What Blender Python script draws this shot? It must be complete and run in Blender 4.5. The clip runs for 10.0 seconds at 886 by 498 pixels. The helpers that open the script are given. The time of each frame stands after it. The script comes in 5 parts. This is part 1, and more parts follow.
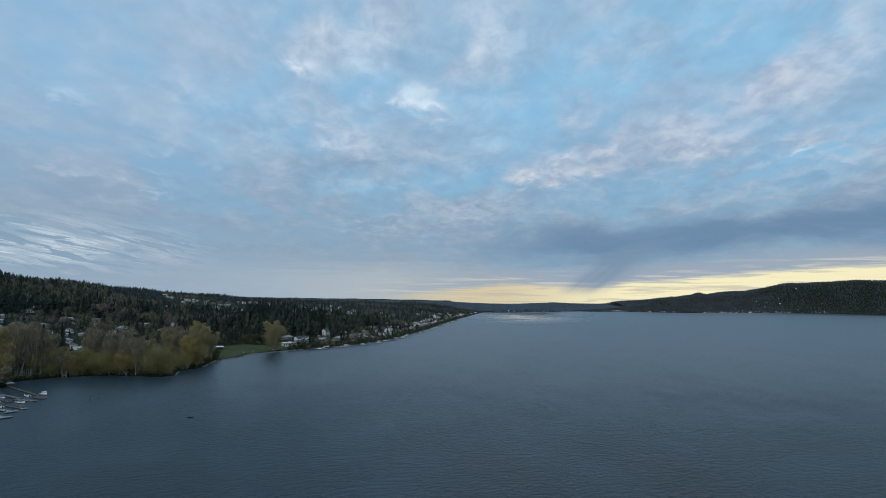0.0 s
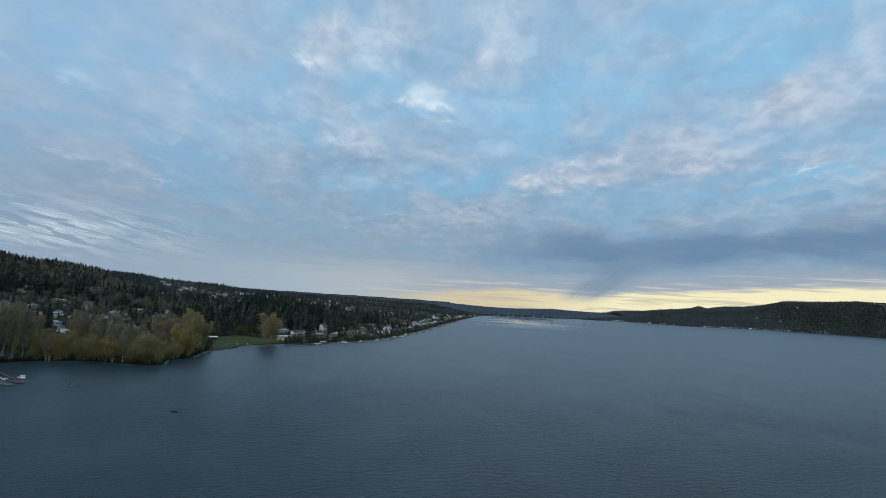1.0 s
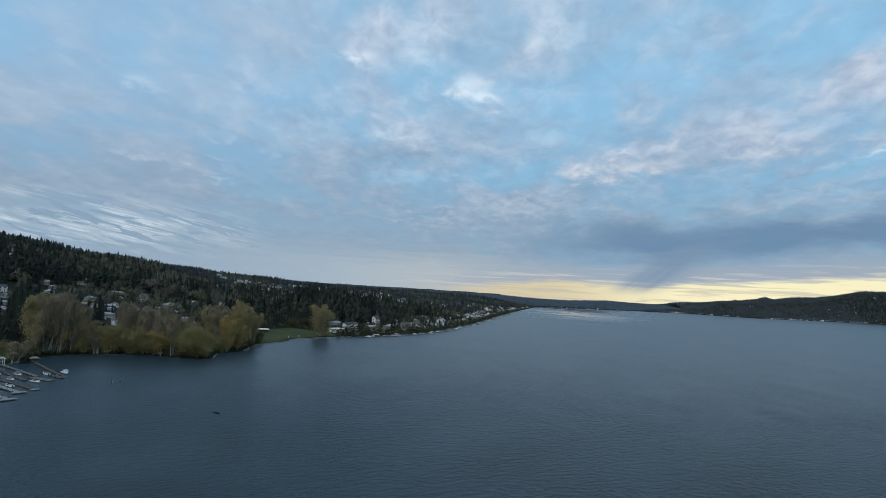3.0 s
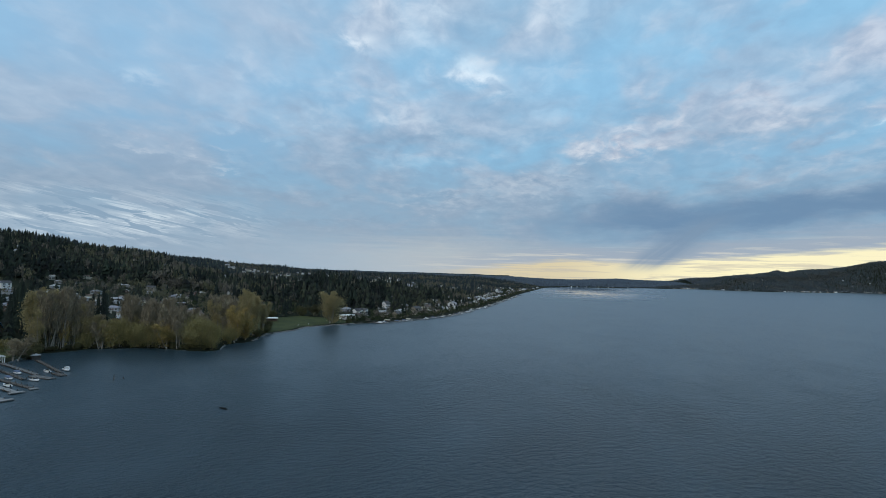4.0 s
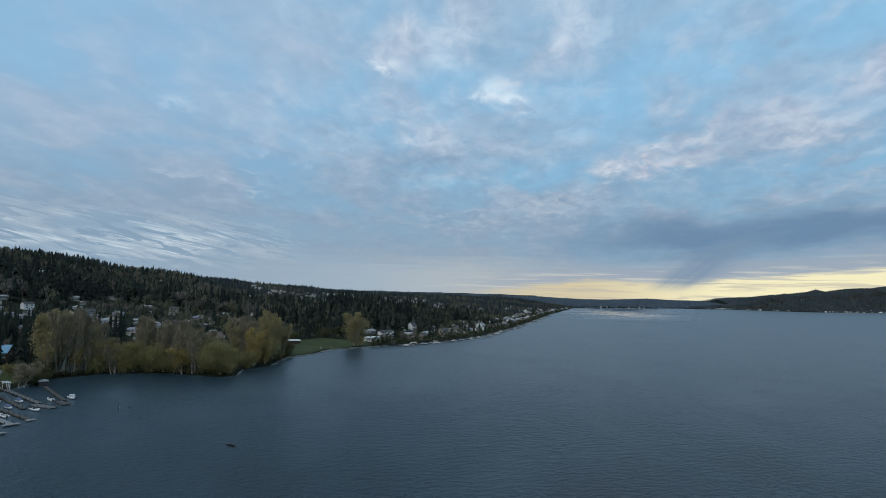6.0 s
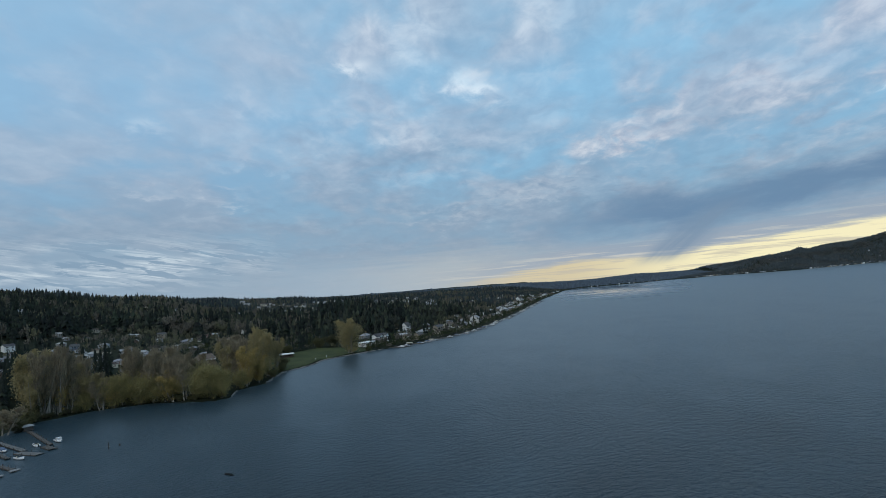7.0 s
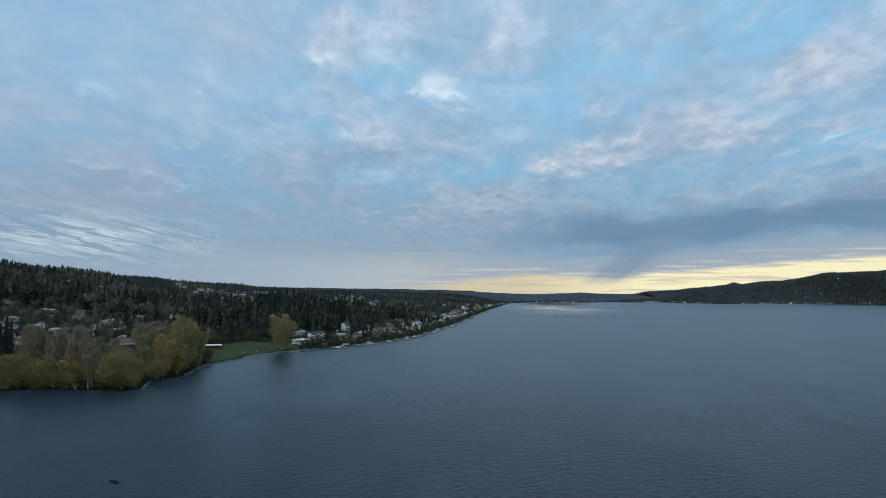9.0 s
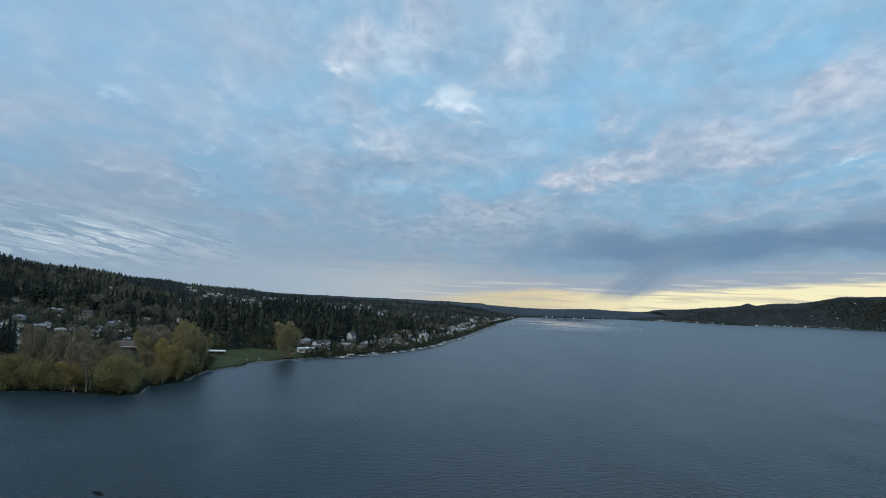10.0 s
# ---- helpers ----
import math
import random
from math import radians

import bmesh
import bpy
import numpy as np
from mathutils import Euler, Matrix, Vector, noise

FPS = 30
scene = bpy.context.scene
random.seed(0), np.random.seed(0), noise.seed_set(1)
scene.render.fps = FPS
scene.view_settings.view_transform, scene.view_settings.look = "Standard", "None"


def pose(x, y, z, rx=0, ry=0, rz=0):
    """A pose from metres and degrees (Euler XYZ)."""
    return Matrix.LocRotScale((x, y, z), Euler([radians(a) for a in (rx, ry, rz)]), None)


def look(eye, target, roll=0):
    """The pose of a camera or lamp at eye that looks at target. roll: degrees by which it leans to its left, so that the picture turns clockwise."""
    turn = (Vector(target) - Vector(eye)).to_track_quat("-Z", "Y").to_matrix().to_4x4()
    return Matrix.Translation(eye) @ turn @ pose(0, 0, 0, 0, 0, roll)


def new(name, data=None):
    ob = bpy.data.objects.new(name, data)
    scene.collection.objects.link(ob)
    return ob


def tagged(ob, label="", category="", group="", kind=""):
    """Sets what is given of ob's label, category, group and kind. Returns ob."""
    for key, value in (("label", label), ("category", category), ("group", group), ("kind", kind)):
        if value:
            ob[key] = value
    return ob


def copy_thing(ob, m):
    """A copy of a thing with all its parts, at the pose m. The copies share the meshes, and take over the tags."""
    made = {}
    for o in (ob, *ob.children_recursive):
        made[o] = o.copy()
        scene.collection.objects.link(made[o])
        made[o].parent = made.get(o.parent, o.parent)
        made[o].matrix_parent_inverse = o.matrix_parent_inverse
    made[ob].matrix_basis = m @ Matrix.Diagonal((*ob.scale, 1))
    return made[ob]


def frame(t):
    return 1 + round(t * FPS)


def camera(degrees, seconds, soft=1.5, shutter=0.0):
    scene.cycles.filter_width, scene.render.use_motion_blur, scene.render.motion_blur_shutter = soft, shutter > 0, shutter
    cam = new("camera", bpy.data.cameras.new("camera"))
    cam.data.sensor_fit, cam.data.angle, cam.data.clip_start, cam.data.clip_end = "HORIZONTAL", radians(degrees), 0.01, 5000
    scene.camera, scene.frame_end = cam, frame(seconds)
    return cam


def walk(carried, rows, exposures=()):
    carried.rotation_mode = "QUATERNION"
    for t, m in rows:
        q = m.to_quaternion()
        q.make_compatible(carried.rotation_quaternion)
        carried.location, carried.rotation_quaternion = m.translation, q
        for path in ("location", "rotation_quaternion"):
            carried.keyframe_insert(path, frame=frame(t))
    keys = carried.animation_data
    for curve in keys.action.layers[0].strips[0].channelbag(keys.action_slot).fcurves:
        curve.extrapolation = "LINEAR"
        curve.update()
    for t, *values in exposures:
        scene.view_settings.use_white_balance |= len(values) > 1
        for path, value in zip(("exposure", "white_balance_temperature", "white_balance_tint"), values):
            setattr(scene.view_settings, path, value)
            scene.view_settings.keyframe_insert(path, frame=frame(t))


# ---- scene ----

# ---- camera ----
cam = camera(77.2, 10.0, soft=0.55)
PATH = [
    (0.0, pose(4.92, -9.04, 55.60, 95.13, -1.02, 0.04)),
    (0.5, pose(2.74, -0.19, 54.91, 95.17, -2.99, -1.27)),
    (1.0, pose(0.63, 8.74, 54.24, 95.26, -3.85, -0.11)),
    (1.5, pose(-1.51, 17.59, 53.59, 94.94, -6.60, 0.52)),
    (2.0, pose(-3.64, 26.17, 52.99, 94.59, -8.23, 2.19)),
    (2.5, pose(-5.68, 34.20, 52.45, 94.42, -3.12, 3.86)),
    (2.7, pose(-6.50, 37.36, 52.23, 94.41, -3.74, 4.78)),
    (3.8, pose(-10.89, 53.48, 51.13, 92.55, -2.41, 6.10)),
    (4.0, pose(-11.53, 56.15, 51.00, 92.40, -1.77, 5.83)),
    (4.5, pose(-13.21, 62.83, 50.65, 93.05, -4.87, 6.55)),
    (5.0, pose(-14.50, 68.84, 50.48, 95.68, -1.81, 8.21)),
    (5.5, pose(-15.54, 73.93, 50.55, 95.69, -1.59, 8.89)),
    (5.7, pose(-15.94, 75.90, 50.58, 95.23, -1.85, 8.49)),
    (6.8, pose(-17.52, 84.52, 51.31, 93.70, 2.23, 8.28)),
    (7.0, pose(-17.64, 85.91, 51.47, 93.93, 4.38, 7.51)),
    (7.5, pose(-17.40, 88.87, 51.96, 94.64, 4.32, 5.82)),
    (8.0, pose(-16.66, 91.61, 52.51, 94.71, 6.96, 4.31)),
    (8.5, pose(-15.74, 94.31, 53.07, 93.56, 0.53, 1.27)),
    (9.0, pose(-14.79, 97.15, 53.61, 94.10, -1.04, 2.20)),
    (9.5, pose(-13.90, 100.12, 54.13, 95.00, -3.43, 2.35)),
    (10.0, pose(-13.04, 103.17, 54.64, 95.24, -2.93, 3.22)),
]
EXPOSURES = [(0.0, 0.02), (2.5, 0.04), (3.8, 0.11), (4.0, 0.11), (4.5, 0.08), (5.5, 0.02), (7.5, 0.03), (8.5, 0.06), (10.0, 0.04)]  # the clip's camera brightens a little midway
walk(cam, PATH, EXPOSURES)

# ---- node helpers ----
class Nodes:
    """Short hand for building a node tree."""

    def __init__(self, tree):
        self.tree = tree
        tree.nodes.clear()

    def node(self, kind, **sockets):
        n = self.tree.nodes.new(kind)
        for key, value in sockets.items():
            self.put(n.inputs[key.replace("_", " ")], value)
        return n

    def put(self, socket, value):
        if isinstance(value, bpy.types.NodeSocket):
            self.tree.links.new(value, socket)
        else:
            socket.default_value = value

    def math(self, op, a, b=0.0, c=0.0, clamp=False):
        n = self.tree.nodes.new("ShaderNodeMath")
        n.operation, n.use_clamp = op, clamp
        for s, v in zip(n.inputs, (a, b, c)):
            self.put(s, v)
        return n.outputs[0]

    def add(self, a, b): return self.math("ADD", a, b)
    def sub(self, a, b): return self.math("SUBTRACT", a, b)
    def mul(self, a, b): return self.math("MULTIPLY", a, b)

    def ramp(self, v, lo, hi, a=0.0, b=1.0, soft=True):
        n = self.tree.nodes.new("ShaderNodeMapRange")
        n.interpolation_type = "SMOOTHSTEP" if soft else "LINEAR"
        for s, x in zip(n.inputs[:5], (v, lo, hi, a, b)):
            self.put(s, x)
        return n.outputs[0]

    def swell_to(self, v, mid, width, a, b):
        """A soft step from a to b about mid, with no corner anywhere."""
        return self.add(a, self.math("DIVIDE", b - a, self.add(1.0, self.math("POWER", 2.718, self.mul(self.sub(mid, v), 1.0 / width)))))

    def bump_in(self, v, lo, top, hi):
        """0 at lo, 1 at top, 0 again at hi."""
        return self.mul(self.ramp(v, lo, top), self.ramp(v, top, hi, 1.0, 0.0))

    def mix(self, f, a, b, blend="MIX"):
        n = self.tree.nodes.new("ShaderNodeMix")
        n.data_type, n.blend_type = "RGBA", blend
        self.put(n.inputs[0], f)
        self.put(n.inputs[6], a if isinstance(a, bpy.types.NodeSocket) else (*a, 1))
        self.put(n.inputs[7], b if isinstance(b, bpy.types.NodeSocket) else (*b, 1))
        return n.outputs[2]

    def vec(self, x, y, z):
        n = self.tree.nodes.new("ShaderNodeCombineXYZ")
        for s, v in zip(n.inputs, (x, y, z)):
            self.put(s, v)
        return n.outputs[0]

    def split(self, v):
        n = self.tree.nodes.new("ShaderNodeSeparateXYZ")
        self.put(n.inputs[0], v)
        return n.outputs[0], n.outputs[1], n.outputs[2]

    def noise(self, v, scale, detail=4.0, rough=0.55, warp=0.0):
        n = self.tree.nodes.new("ShaderNodeTexNoise")
        self.put(n.inputs["Vector"], v)
        n.inputs["Scale"].default_value, n.inputs["Detail"].default_value = scale, detail
        n.inputs["Roughness"].default_value, n.inputs["Distortion"].default_value = rough, warp
        return n.outputs[0]

    def coords(self, name="Object"):
        return self.tree.nodes.new("ShaderNodeTexCoord").outputs[name]


# ---- sky and sun ----
SUN_TURN, SUN_RISE = 205.0, 48.0  # the brightest part of the cloud deck: degrees east of the way ahead, and over the horizon

world = bpy.data.worlds.new("evening_sky")
scene.world = world
world.use_nodes = True
k = Nodes(world.node_tree)
dx, dy, dz = k.split(k.coords("Generated"))
rise = k.mul(k.math("ARCSINE", dz), 180 / math.pi)
turn = k.mul(k.math("ARCTAN2", dx, dy), 180 / math.pi)
# the broken cloud layer
clear = k.tree.nodes.new("ShaderNodeTexSky")
clear.sky_type, clear.sun_disc = "NISHITA", False
clear.sun_elevation, clear.sun_rotation = radians(SUN_RISE), radians(SUN_TURN)
clear_dim = k.mix(1.0, clear.outputs[0], (0.06, 0.06, 0.06), "MULTIPLY")
blue = k.mix(0.9, clear_dim, (0.240, 0.450, 0.655))
# the deck lies flat overhead, drawn out along the wind, so its rows run together towards the horizon
reach_up = k.add(k.math("MAXIMUM", dz, 0.0), 0.24)
deck_u, deck_v = k.math("DIVIDE", dx, reach_up), k.math("DIVIDE", dy, reach_up)
big = k.noise(k.vec(k.mul(deck_u, 2.2), k.mul(deck_v, 1.7), 2.0), 1.0, 3.0, 0.5, 0.4)
mid = k.noise(k.vec(k.mul(deck_u, 5.2), k.mul(deck_v, 4.2), 7.0), 1.0, 5.0, 0.5, 0.5)
fine = k.noise(k.vec(k.mul(deck_u, 15.0), k.mul(deck_v, 12.0), 11.0), 1.0, 5.0, 0.55, 0.4)
wave = k.noise(k.vec(k.mul(deck_u, 6.6), k.mul(deck_v, 5.6), 23.0), 1.0, 5.0, 0.55, 0.4)
# ragged edges for the single clouds
wt = k.add(turn, k.add(k.mul(k.sub(mid, 0.5), 13.0), k.mul(k.sub(fine, 0.5), 4.5)))
wr = k.add(rise, k.add(k.mul(k.sub(wave, 0.5), 9.0), k.mul(k.sub(fine, 0.5), 2.6)))


def cloud(t, r, a, b, tilt, amount):
    """One soft cloud about a point of the sky: its half sizes and lean in degrees."""
    c, s = math.cos(radians(tilt)), math.sin(radians(tilt))
    u, v = k.sub(wt, t), k.sub(wr, r)
    du = k.mul(k.add(k.mul(u, c), k.mul(v, s)), 1.0 / a)
    dv = k.mul(k.sub(k.mul(v, c), k.mul(u, s)), 1.0 / b)
    fall = k.add(k.mul(du, du), k.mul(dv, dv))
    return k.mul(k.math("POWER", 2.718, k.mul(fall, -1.0)), amount)


def clouds(rows):
    total = 0.0
    for row in rows:
        total = k.add(total, cloud(*row))
    return k.math("MINIMUM", total, 1.0)


GAPS = [(5.9, 18.9, 3.5, 3.2, 0, 0.9), (4.2, 13.3, 5.3, 1.6, 0, 0.7), (12.9, 22.9, 4.5, 3.5, 0, 0.8), (18.0, 26.0, 5.8, 2.6, 0, 0.7), (26.1, 18.0, 2.8, 1.7, 10, 0.6), (28.8, 12.4, 7.9, 1.1, 8, 0.9),
        (18.4, 10.8, 7.6, 1.4, 5, 0.7), (-11.3, 20.3, 3.5, 1.2, 0, 0.6), (-26.3, 18.4, 4.5, 1.4, -5, 0.7), (-37.3, 18.3, 3.2, 2.2, 0, 0.6), (-20.6, 15.6, 5.4, 1.2, -10, 0.6), (11.8, 9.0, 7.1, 1.0, 3, 0.6),
        (-1.9, 23.7, 1.8, 1.3, 0, 0.6)]
SHADES = [(-13.2, 9.9, 7.5, 1.6, -5, 0.7), (-8.0, 6.7, 8.8, 1.3, 0, 0.6), (-25.2, 7.2, 7.6, 1.3, -8, 0.7), (-29.8, 13.9, 6.7, 1.1, -15, 0.6), (-35.0, 9.0, 4.6, 1.4, -12, 0.6), (-17.9, 3.8, 11.1, 0.9, -3, 0.6),
          (19.0, 16.4, 1.8, 2.4, 40, 0.75), (22.7, 20.9, 1.5, 1.1, 40, 0.7), (36.3, 18.7, 2.3, 1.5, 30, 0.7), (-2.1, 4.9, 5.3, 0.8, 0, 0.5), (12.9, 13.5, 2.2, 1.1, 20, 0.6), (33.0, 7.8, 5.8, 0.8, 4, 0.5),
          (-21.0, 24.5, 6.6, 1.4, 0, 0.4)]
LIGHTS = [(-3.3, 19.9, 3.3, 1.4, -15, 0.8), (-9.2, 25.9, 5.4, 2.5, 20, 0.6), (-14.9, 22.6, 2.6, 1.3, -20, 0.6), (-28.4, 10.3, 2.1, 0.5, -6, 0.7), (-34.7, 10.8, 2.3, 0.5, -8, 0.6), (-5.1, 7.7, 3.8, 0.9, 0, 0.5),
          (16.0, 16.1, 3.2, 1.4, 20, 0.8), (11.5, 12.4, 4.5, 0.8, 12, 0.8), (25.1, 15.3, 5.6, 1.2, 14, 0.75), (32.2, 19.5, 2.9, 1.7, 32, 0.8), (37.2, 22.3, 3.0, 1.9, 32, 0.8), (5.9, 26.6, 3.6, 3.0, 40, 0.45),
          (35.3, 13.6, 3.4, 0.6, 6, 0.7), (2.5, 8.7, 3.5, 0.7, 0, 0.6), (-34.8, 16.5, 1.7, 0.8, 0, 0.6), (-25.5, 13.5, 3.5, 0.7, -10, 0.4)]
WISPS = [(13.4, 12.9, 5.0, 0.8, 12, 0.7), (3.6, 9.5, 5.0, 0.6, -4, 0.5), (-35.5, 10.6, 3.5, 0.6, -8, 0.5), (-9, 16, 4.0, 1.6, -10, 0.5), (-26, 18.8, 3.0, 0.9, 0, 0.5),
         (-19, 17, 2.4, 1.5, -20, 0.4), (34, 11.5, 7, 0.8, 8, 0.45), (26, 17.5, 4, 1.0, 20, 0.5)]
veil = k.ramp(k.add(k.mul(big, 0.68), k.mul(mid, 0.32)), 0.37, 0.60)
grey = k.mix(k.ramp(k.add(k.mul(mid, 0.72), k.mul(fine, 0.28)), 0.30, 0.70), (0.222, 0.335, 0.475), (0.365, 0.448, 0.575))
sky = k.mix(k.mul(veil, 0.92), blue, grey)
sky = k.mix(k.mul(clouds(GAPS), 0.62), sky, blue)
sky = k.mix(k.mul(clouds(SHADES), 0.7), sky, (0.25, 0.355, 0.495))
lit = k.mul(k.ramp(fine, 0.40, 0.72), k.ramp(mid, 0.45, 0.65))
sky = k.mix(k.mul(lit, 0.20), sky, (0.50, 0.56, 0.655))
sky = k.mix(k.mul(k.add(clouds(LIGHTS), k.mul(clouds(WISPS), 0.8)), 0.54), sky, k.mix(k.ramp(turn, 4.0, 18.0), k.mix(k.ramp(fine, 0.3, 0.7), (0.40, 0.455, 0.57), (0.73, 0.745, 0.80)), k.mix(k.ramp(fine, 0.3, 0.7), (0.385, 0.415, 0.525), (0.66, 0.635, 0.69))))
# thin places where the light breaks through
near_t, near_r = k.add(turn, k.add(k.mul(k.sub(fine, 0.5), 5.0), k.mul(k.sub(wave, 0.5), 4.0))), k.add(rise, k.add(k.mul(k.sub(mid, 0.5), 4.0), k.mul(k.sub(fine, 0.5), 2.0)))
CORES = [(-1.2, 19.6, 1.1, 0.6), (-3.3, 20.6, 1.7, 0.8), (-34.8, 16.5, 1.1, 0.6), (33.7, 13.4, 0.8, 0.45), (-15.0, 22.6, 1.2, 0.7)]
bright = 0.0
for t_, r_, a_, b_ in CORES:
    du, dv = k.mul(k.sub(near_t, t_), 1 / a_), k.mul(k.sub(near_r, r_), 1 / b_)
    bright = k.add(bright, k.math("POWER", 2.718, k.mul(k.add(k.mul(du, du), k.mul(dv, dv)), -1.0)))
sky = k.mix(k.mul(k.math("MINIMUM", bright, 1.0), 0.30), sky, (0.92, 0.95, 0.98))
mottle = k.ramp(k.add(k.mul(fine, 0.35), k.mul(wave, 0.65)), 0.34, 0.66, 0.91, 1.09, False)
sky = k.mix(1.0, sky, k.vec(mottle, mottle, k.math("POWER", mottle, 0.8)), "MULTIPLY")
# the deck closes to a smooth sheet in the west
sheet = k.mix(k.ramp(k.add(k.mul(big, 0.7), k.mul(mid, 0.3)), 0.38, 0.60), (0.246, 0.385, 0.560), (0.318, 0.426, 0.572))
sky = k.mix(k.mul(k.ramp(turn, -34.0, -8.0, 0.55, 0.0), k.ramp(rise, 4.0, 12.0)), sky, sheet)
# a paler haze towards the horizon
sky = k.mix(k.ramp(rise, 1.0, 13.0, 0.8, 0.0), sky, k.mix(k.ramp(turn, -8.0, 8.0), (0.275, 0.355, 0.460), (0.250, 0.340, 0.455)))
# streaks of thin bright cloud low in the west
slant = k.add(rise, k.mul(turn, 0.17))
broad = k.noise(k.vec(k.mul(turn, 0.13), k.mul(slant, 0.62), 3.0), 1.0, 3.0, 0.5, 0.6)
streak = k.noise(k.vec(k.mul(turn, 0.24), k.mul(slant, 3.6), 3.0), 1.0, 7.0, 0.66, 0.9)
lens_cloud = k.noise(k.vec(k.mul(turn, 0.24), k.mul(slant, 1.7), 21.0), 1.0, 5.0, 0.58, 0.6)
west = k.mul(k.bump_in(turn, -80.0, -35.0, -20.0), k.bump_in(rise, 0.6, 3.6, 7.6))
breaks = k.mul(k.ramp(broad, 0.42, 0.54), k.ramp(streak, 0.42, 0.64))
low_sky = k.mix(k.ramp(broad, 0.34, 0.58), (0.285, 0.385, 0.505), (0.385, 0.475, 0.585))
low_sky = k.mix(k.mul(breaks, 0.85), low_sky, (0.68, 0.755, 0.82))
low_sky = k.mix(k.mul(k.ramp(lens_cloud, 0.51, 0.57), 0.9), low_sky, (0.225, 0.325, 0.450))
sky = k.mix(k.mul(west, 0.9), sky, low_sky)
# a pale band right over the western ridge, creamier towards the end of the lake
band_noise = k.noise(k.vec(k.mul(turn, 0.12), k.mul(rise, 1.9), 15.0), 1.0, 5.0, 0.6, 0.4)
pale = k.mul(k.mul(k.ramp(k.add(rise, k.mul(k.sub(band_noise, 0.5), 3.0)), 1.2, 5.0, 1.0, 0.0), k.bump_in(turn, -46.0, -9.0, 14.0)), 0.55)
sky = k.mix(pale, sky, k.mix(k.ramp(turn, -24.0, 0.0), (0.42, 0.495, 0.58), (0.60, 0.58, 0.54)))
# the dark bank of rain cloud over the end of the lake and the east shore
edge = k.mul(k.sub(k.noise(k.vec(k.mul(turn, 0.09), k.mul(rise, 0.30), 7.0), 1.3, 6.0, 0.62, 0.4), 0.5), 5.5)
high = k.add(k.sub(rise, k.ramp(turn, 14.0, 38.0, 0.0, 1.6, False)), edge)
bank = k.mul(k.bump_in(high, 2.6, 5.6, 8.6), k.ramp(turn, -2.0, 16.0))
sky = k.mix(k.mul(bank, 0.9), sky, (0.140, 0.240, 0.385))
# the clear yellow strip under it, and thin mauve cloud between the two
strip_noise = k.noise(k.vec(k.mul(turn, 0.11), k.mul(rise, 2.4), 1.0), 1.0, 6.0, 0.62, 0.4)
crest = k.add(k.ramp(turn, -5.0, 6.0, 0.3, 1.55, False), k.ramp(turn, 15.0, 36.0, 0.0, 1.75, False))
over = k.add(k.sub(rise, crest), k.mul(k.sub(strip_noise, 0.5), 2.0))
layers = k.mix(k.ramp(strip_noise, 0.50, 0.66), (0.36, 0.40, 0.475), (0.66, 0.62, 0.56))
sky = k.mix(k.mul(k.mul(k.ramp(over, 0.6, 2.2, 1.0, 0.0), k.ramp(turn, -14.0, 4.0)), 0.75), sky, layers)
glow = k.mul(k.ramp(over, -0.35, 0.35, 1.0, 0.0), k.ramp(turn, -9.0, 2.0))
warm = k.mix(k.ramp(turn, 4.0, 20.0), (0.68, 0.575, 0.385), (0.97, 0.865, 0.56))
warm = k.mix(k.ramp(strip_noise, 0.48, 0.62, 0.0, 0.62), warm, (0.50, 0.455, 0.40))
sky = k.mix(k.mul(glow, 0.95), sky, warm)
# rain falling from the bank, leaning to the east as it rises
lean = k.sub(turn, k.add(11.8, k.mul(rise, 1.35)))
rain = k.noise(k.vec(k.mul(lean, 0.9), k.mul(rise, 0.15), 0.0), 1.0, 3.0, 0.5)
shaft = k.mul(k.mul(k.bump_in(lean, -2.4, 0.5, 4.6), k.ramp(rain, 0.3, 0.6, 0.6, 1.0)), k.mul(k.ramp(rise, 0.3, 1.6), k.ramp(rise, 4.5, 7.0, 1.0, 0.0)))
sky = k.mix(k.mul(shaft, 0.92), sky, (0.195, 0.28, 0.40))
lifted = k.ramp(rise, 7.0, 20.0, 1.0, 1.19)
sky = k.mix(1.0, sky, k.vec(k.mul(lifted, 0.97), lifted, k.mul(lifted, 0.99)), "MULTIPLY")
below = k.ramp(rise, -3.0, -0.5)
sky = k.mix(below, (0.05, 0.06, 0.07), sky)
back = k.node("ShaderNodeBackground", Color=sky, Strength=1.0)
end = k.tree.nodes.new("ShaderNodeOutputWorld")
k.tree.links.new(back.outputs[0], end.inputs[0])

sun = new("sun", bpy.data.lights.new("sun", "SUN"))
sun.data.energy, sun.data.angle, sun.data.color = 0.9, radians(45), (1.0, 0.95, 0.88)
a, e = radians(SUN_TURN), radians(SUN_RISE)
sun.matrix_world = look((0, 0, 300), (-math.sin(a) * math.cos(e) * 100, -math.cos(a) * math.cos(e) * 100, 300 - math.sin(e) * 100))

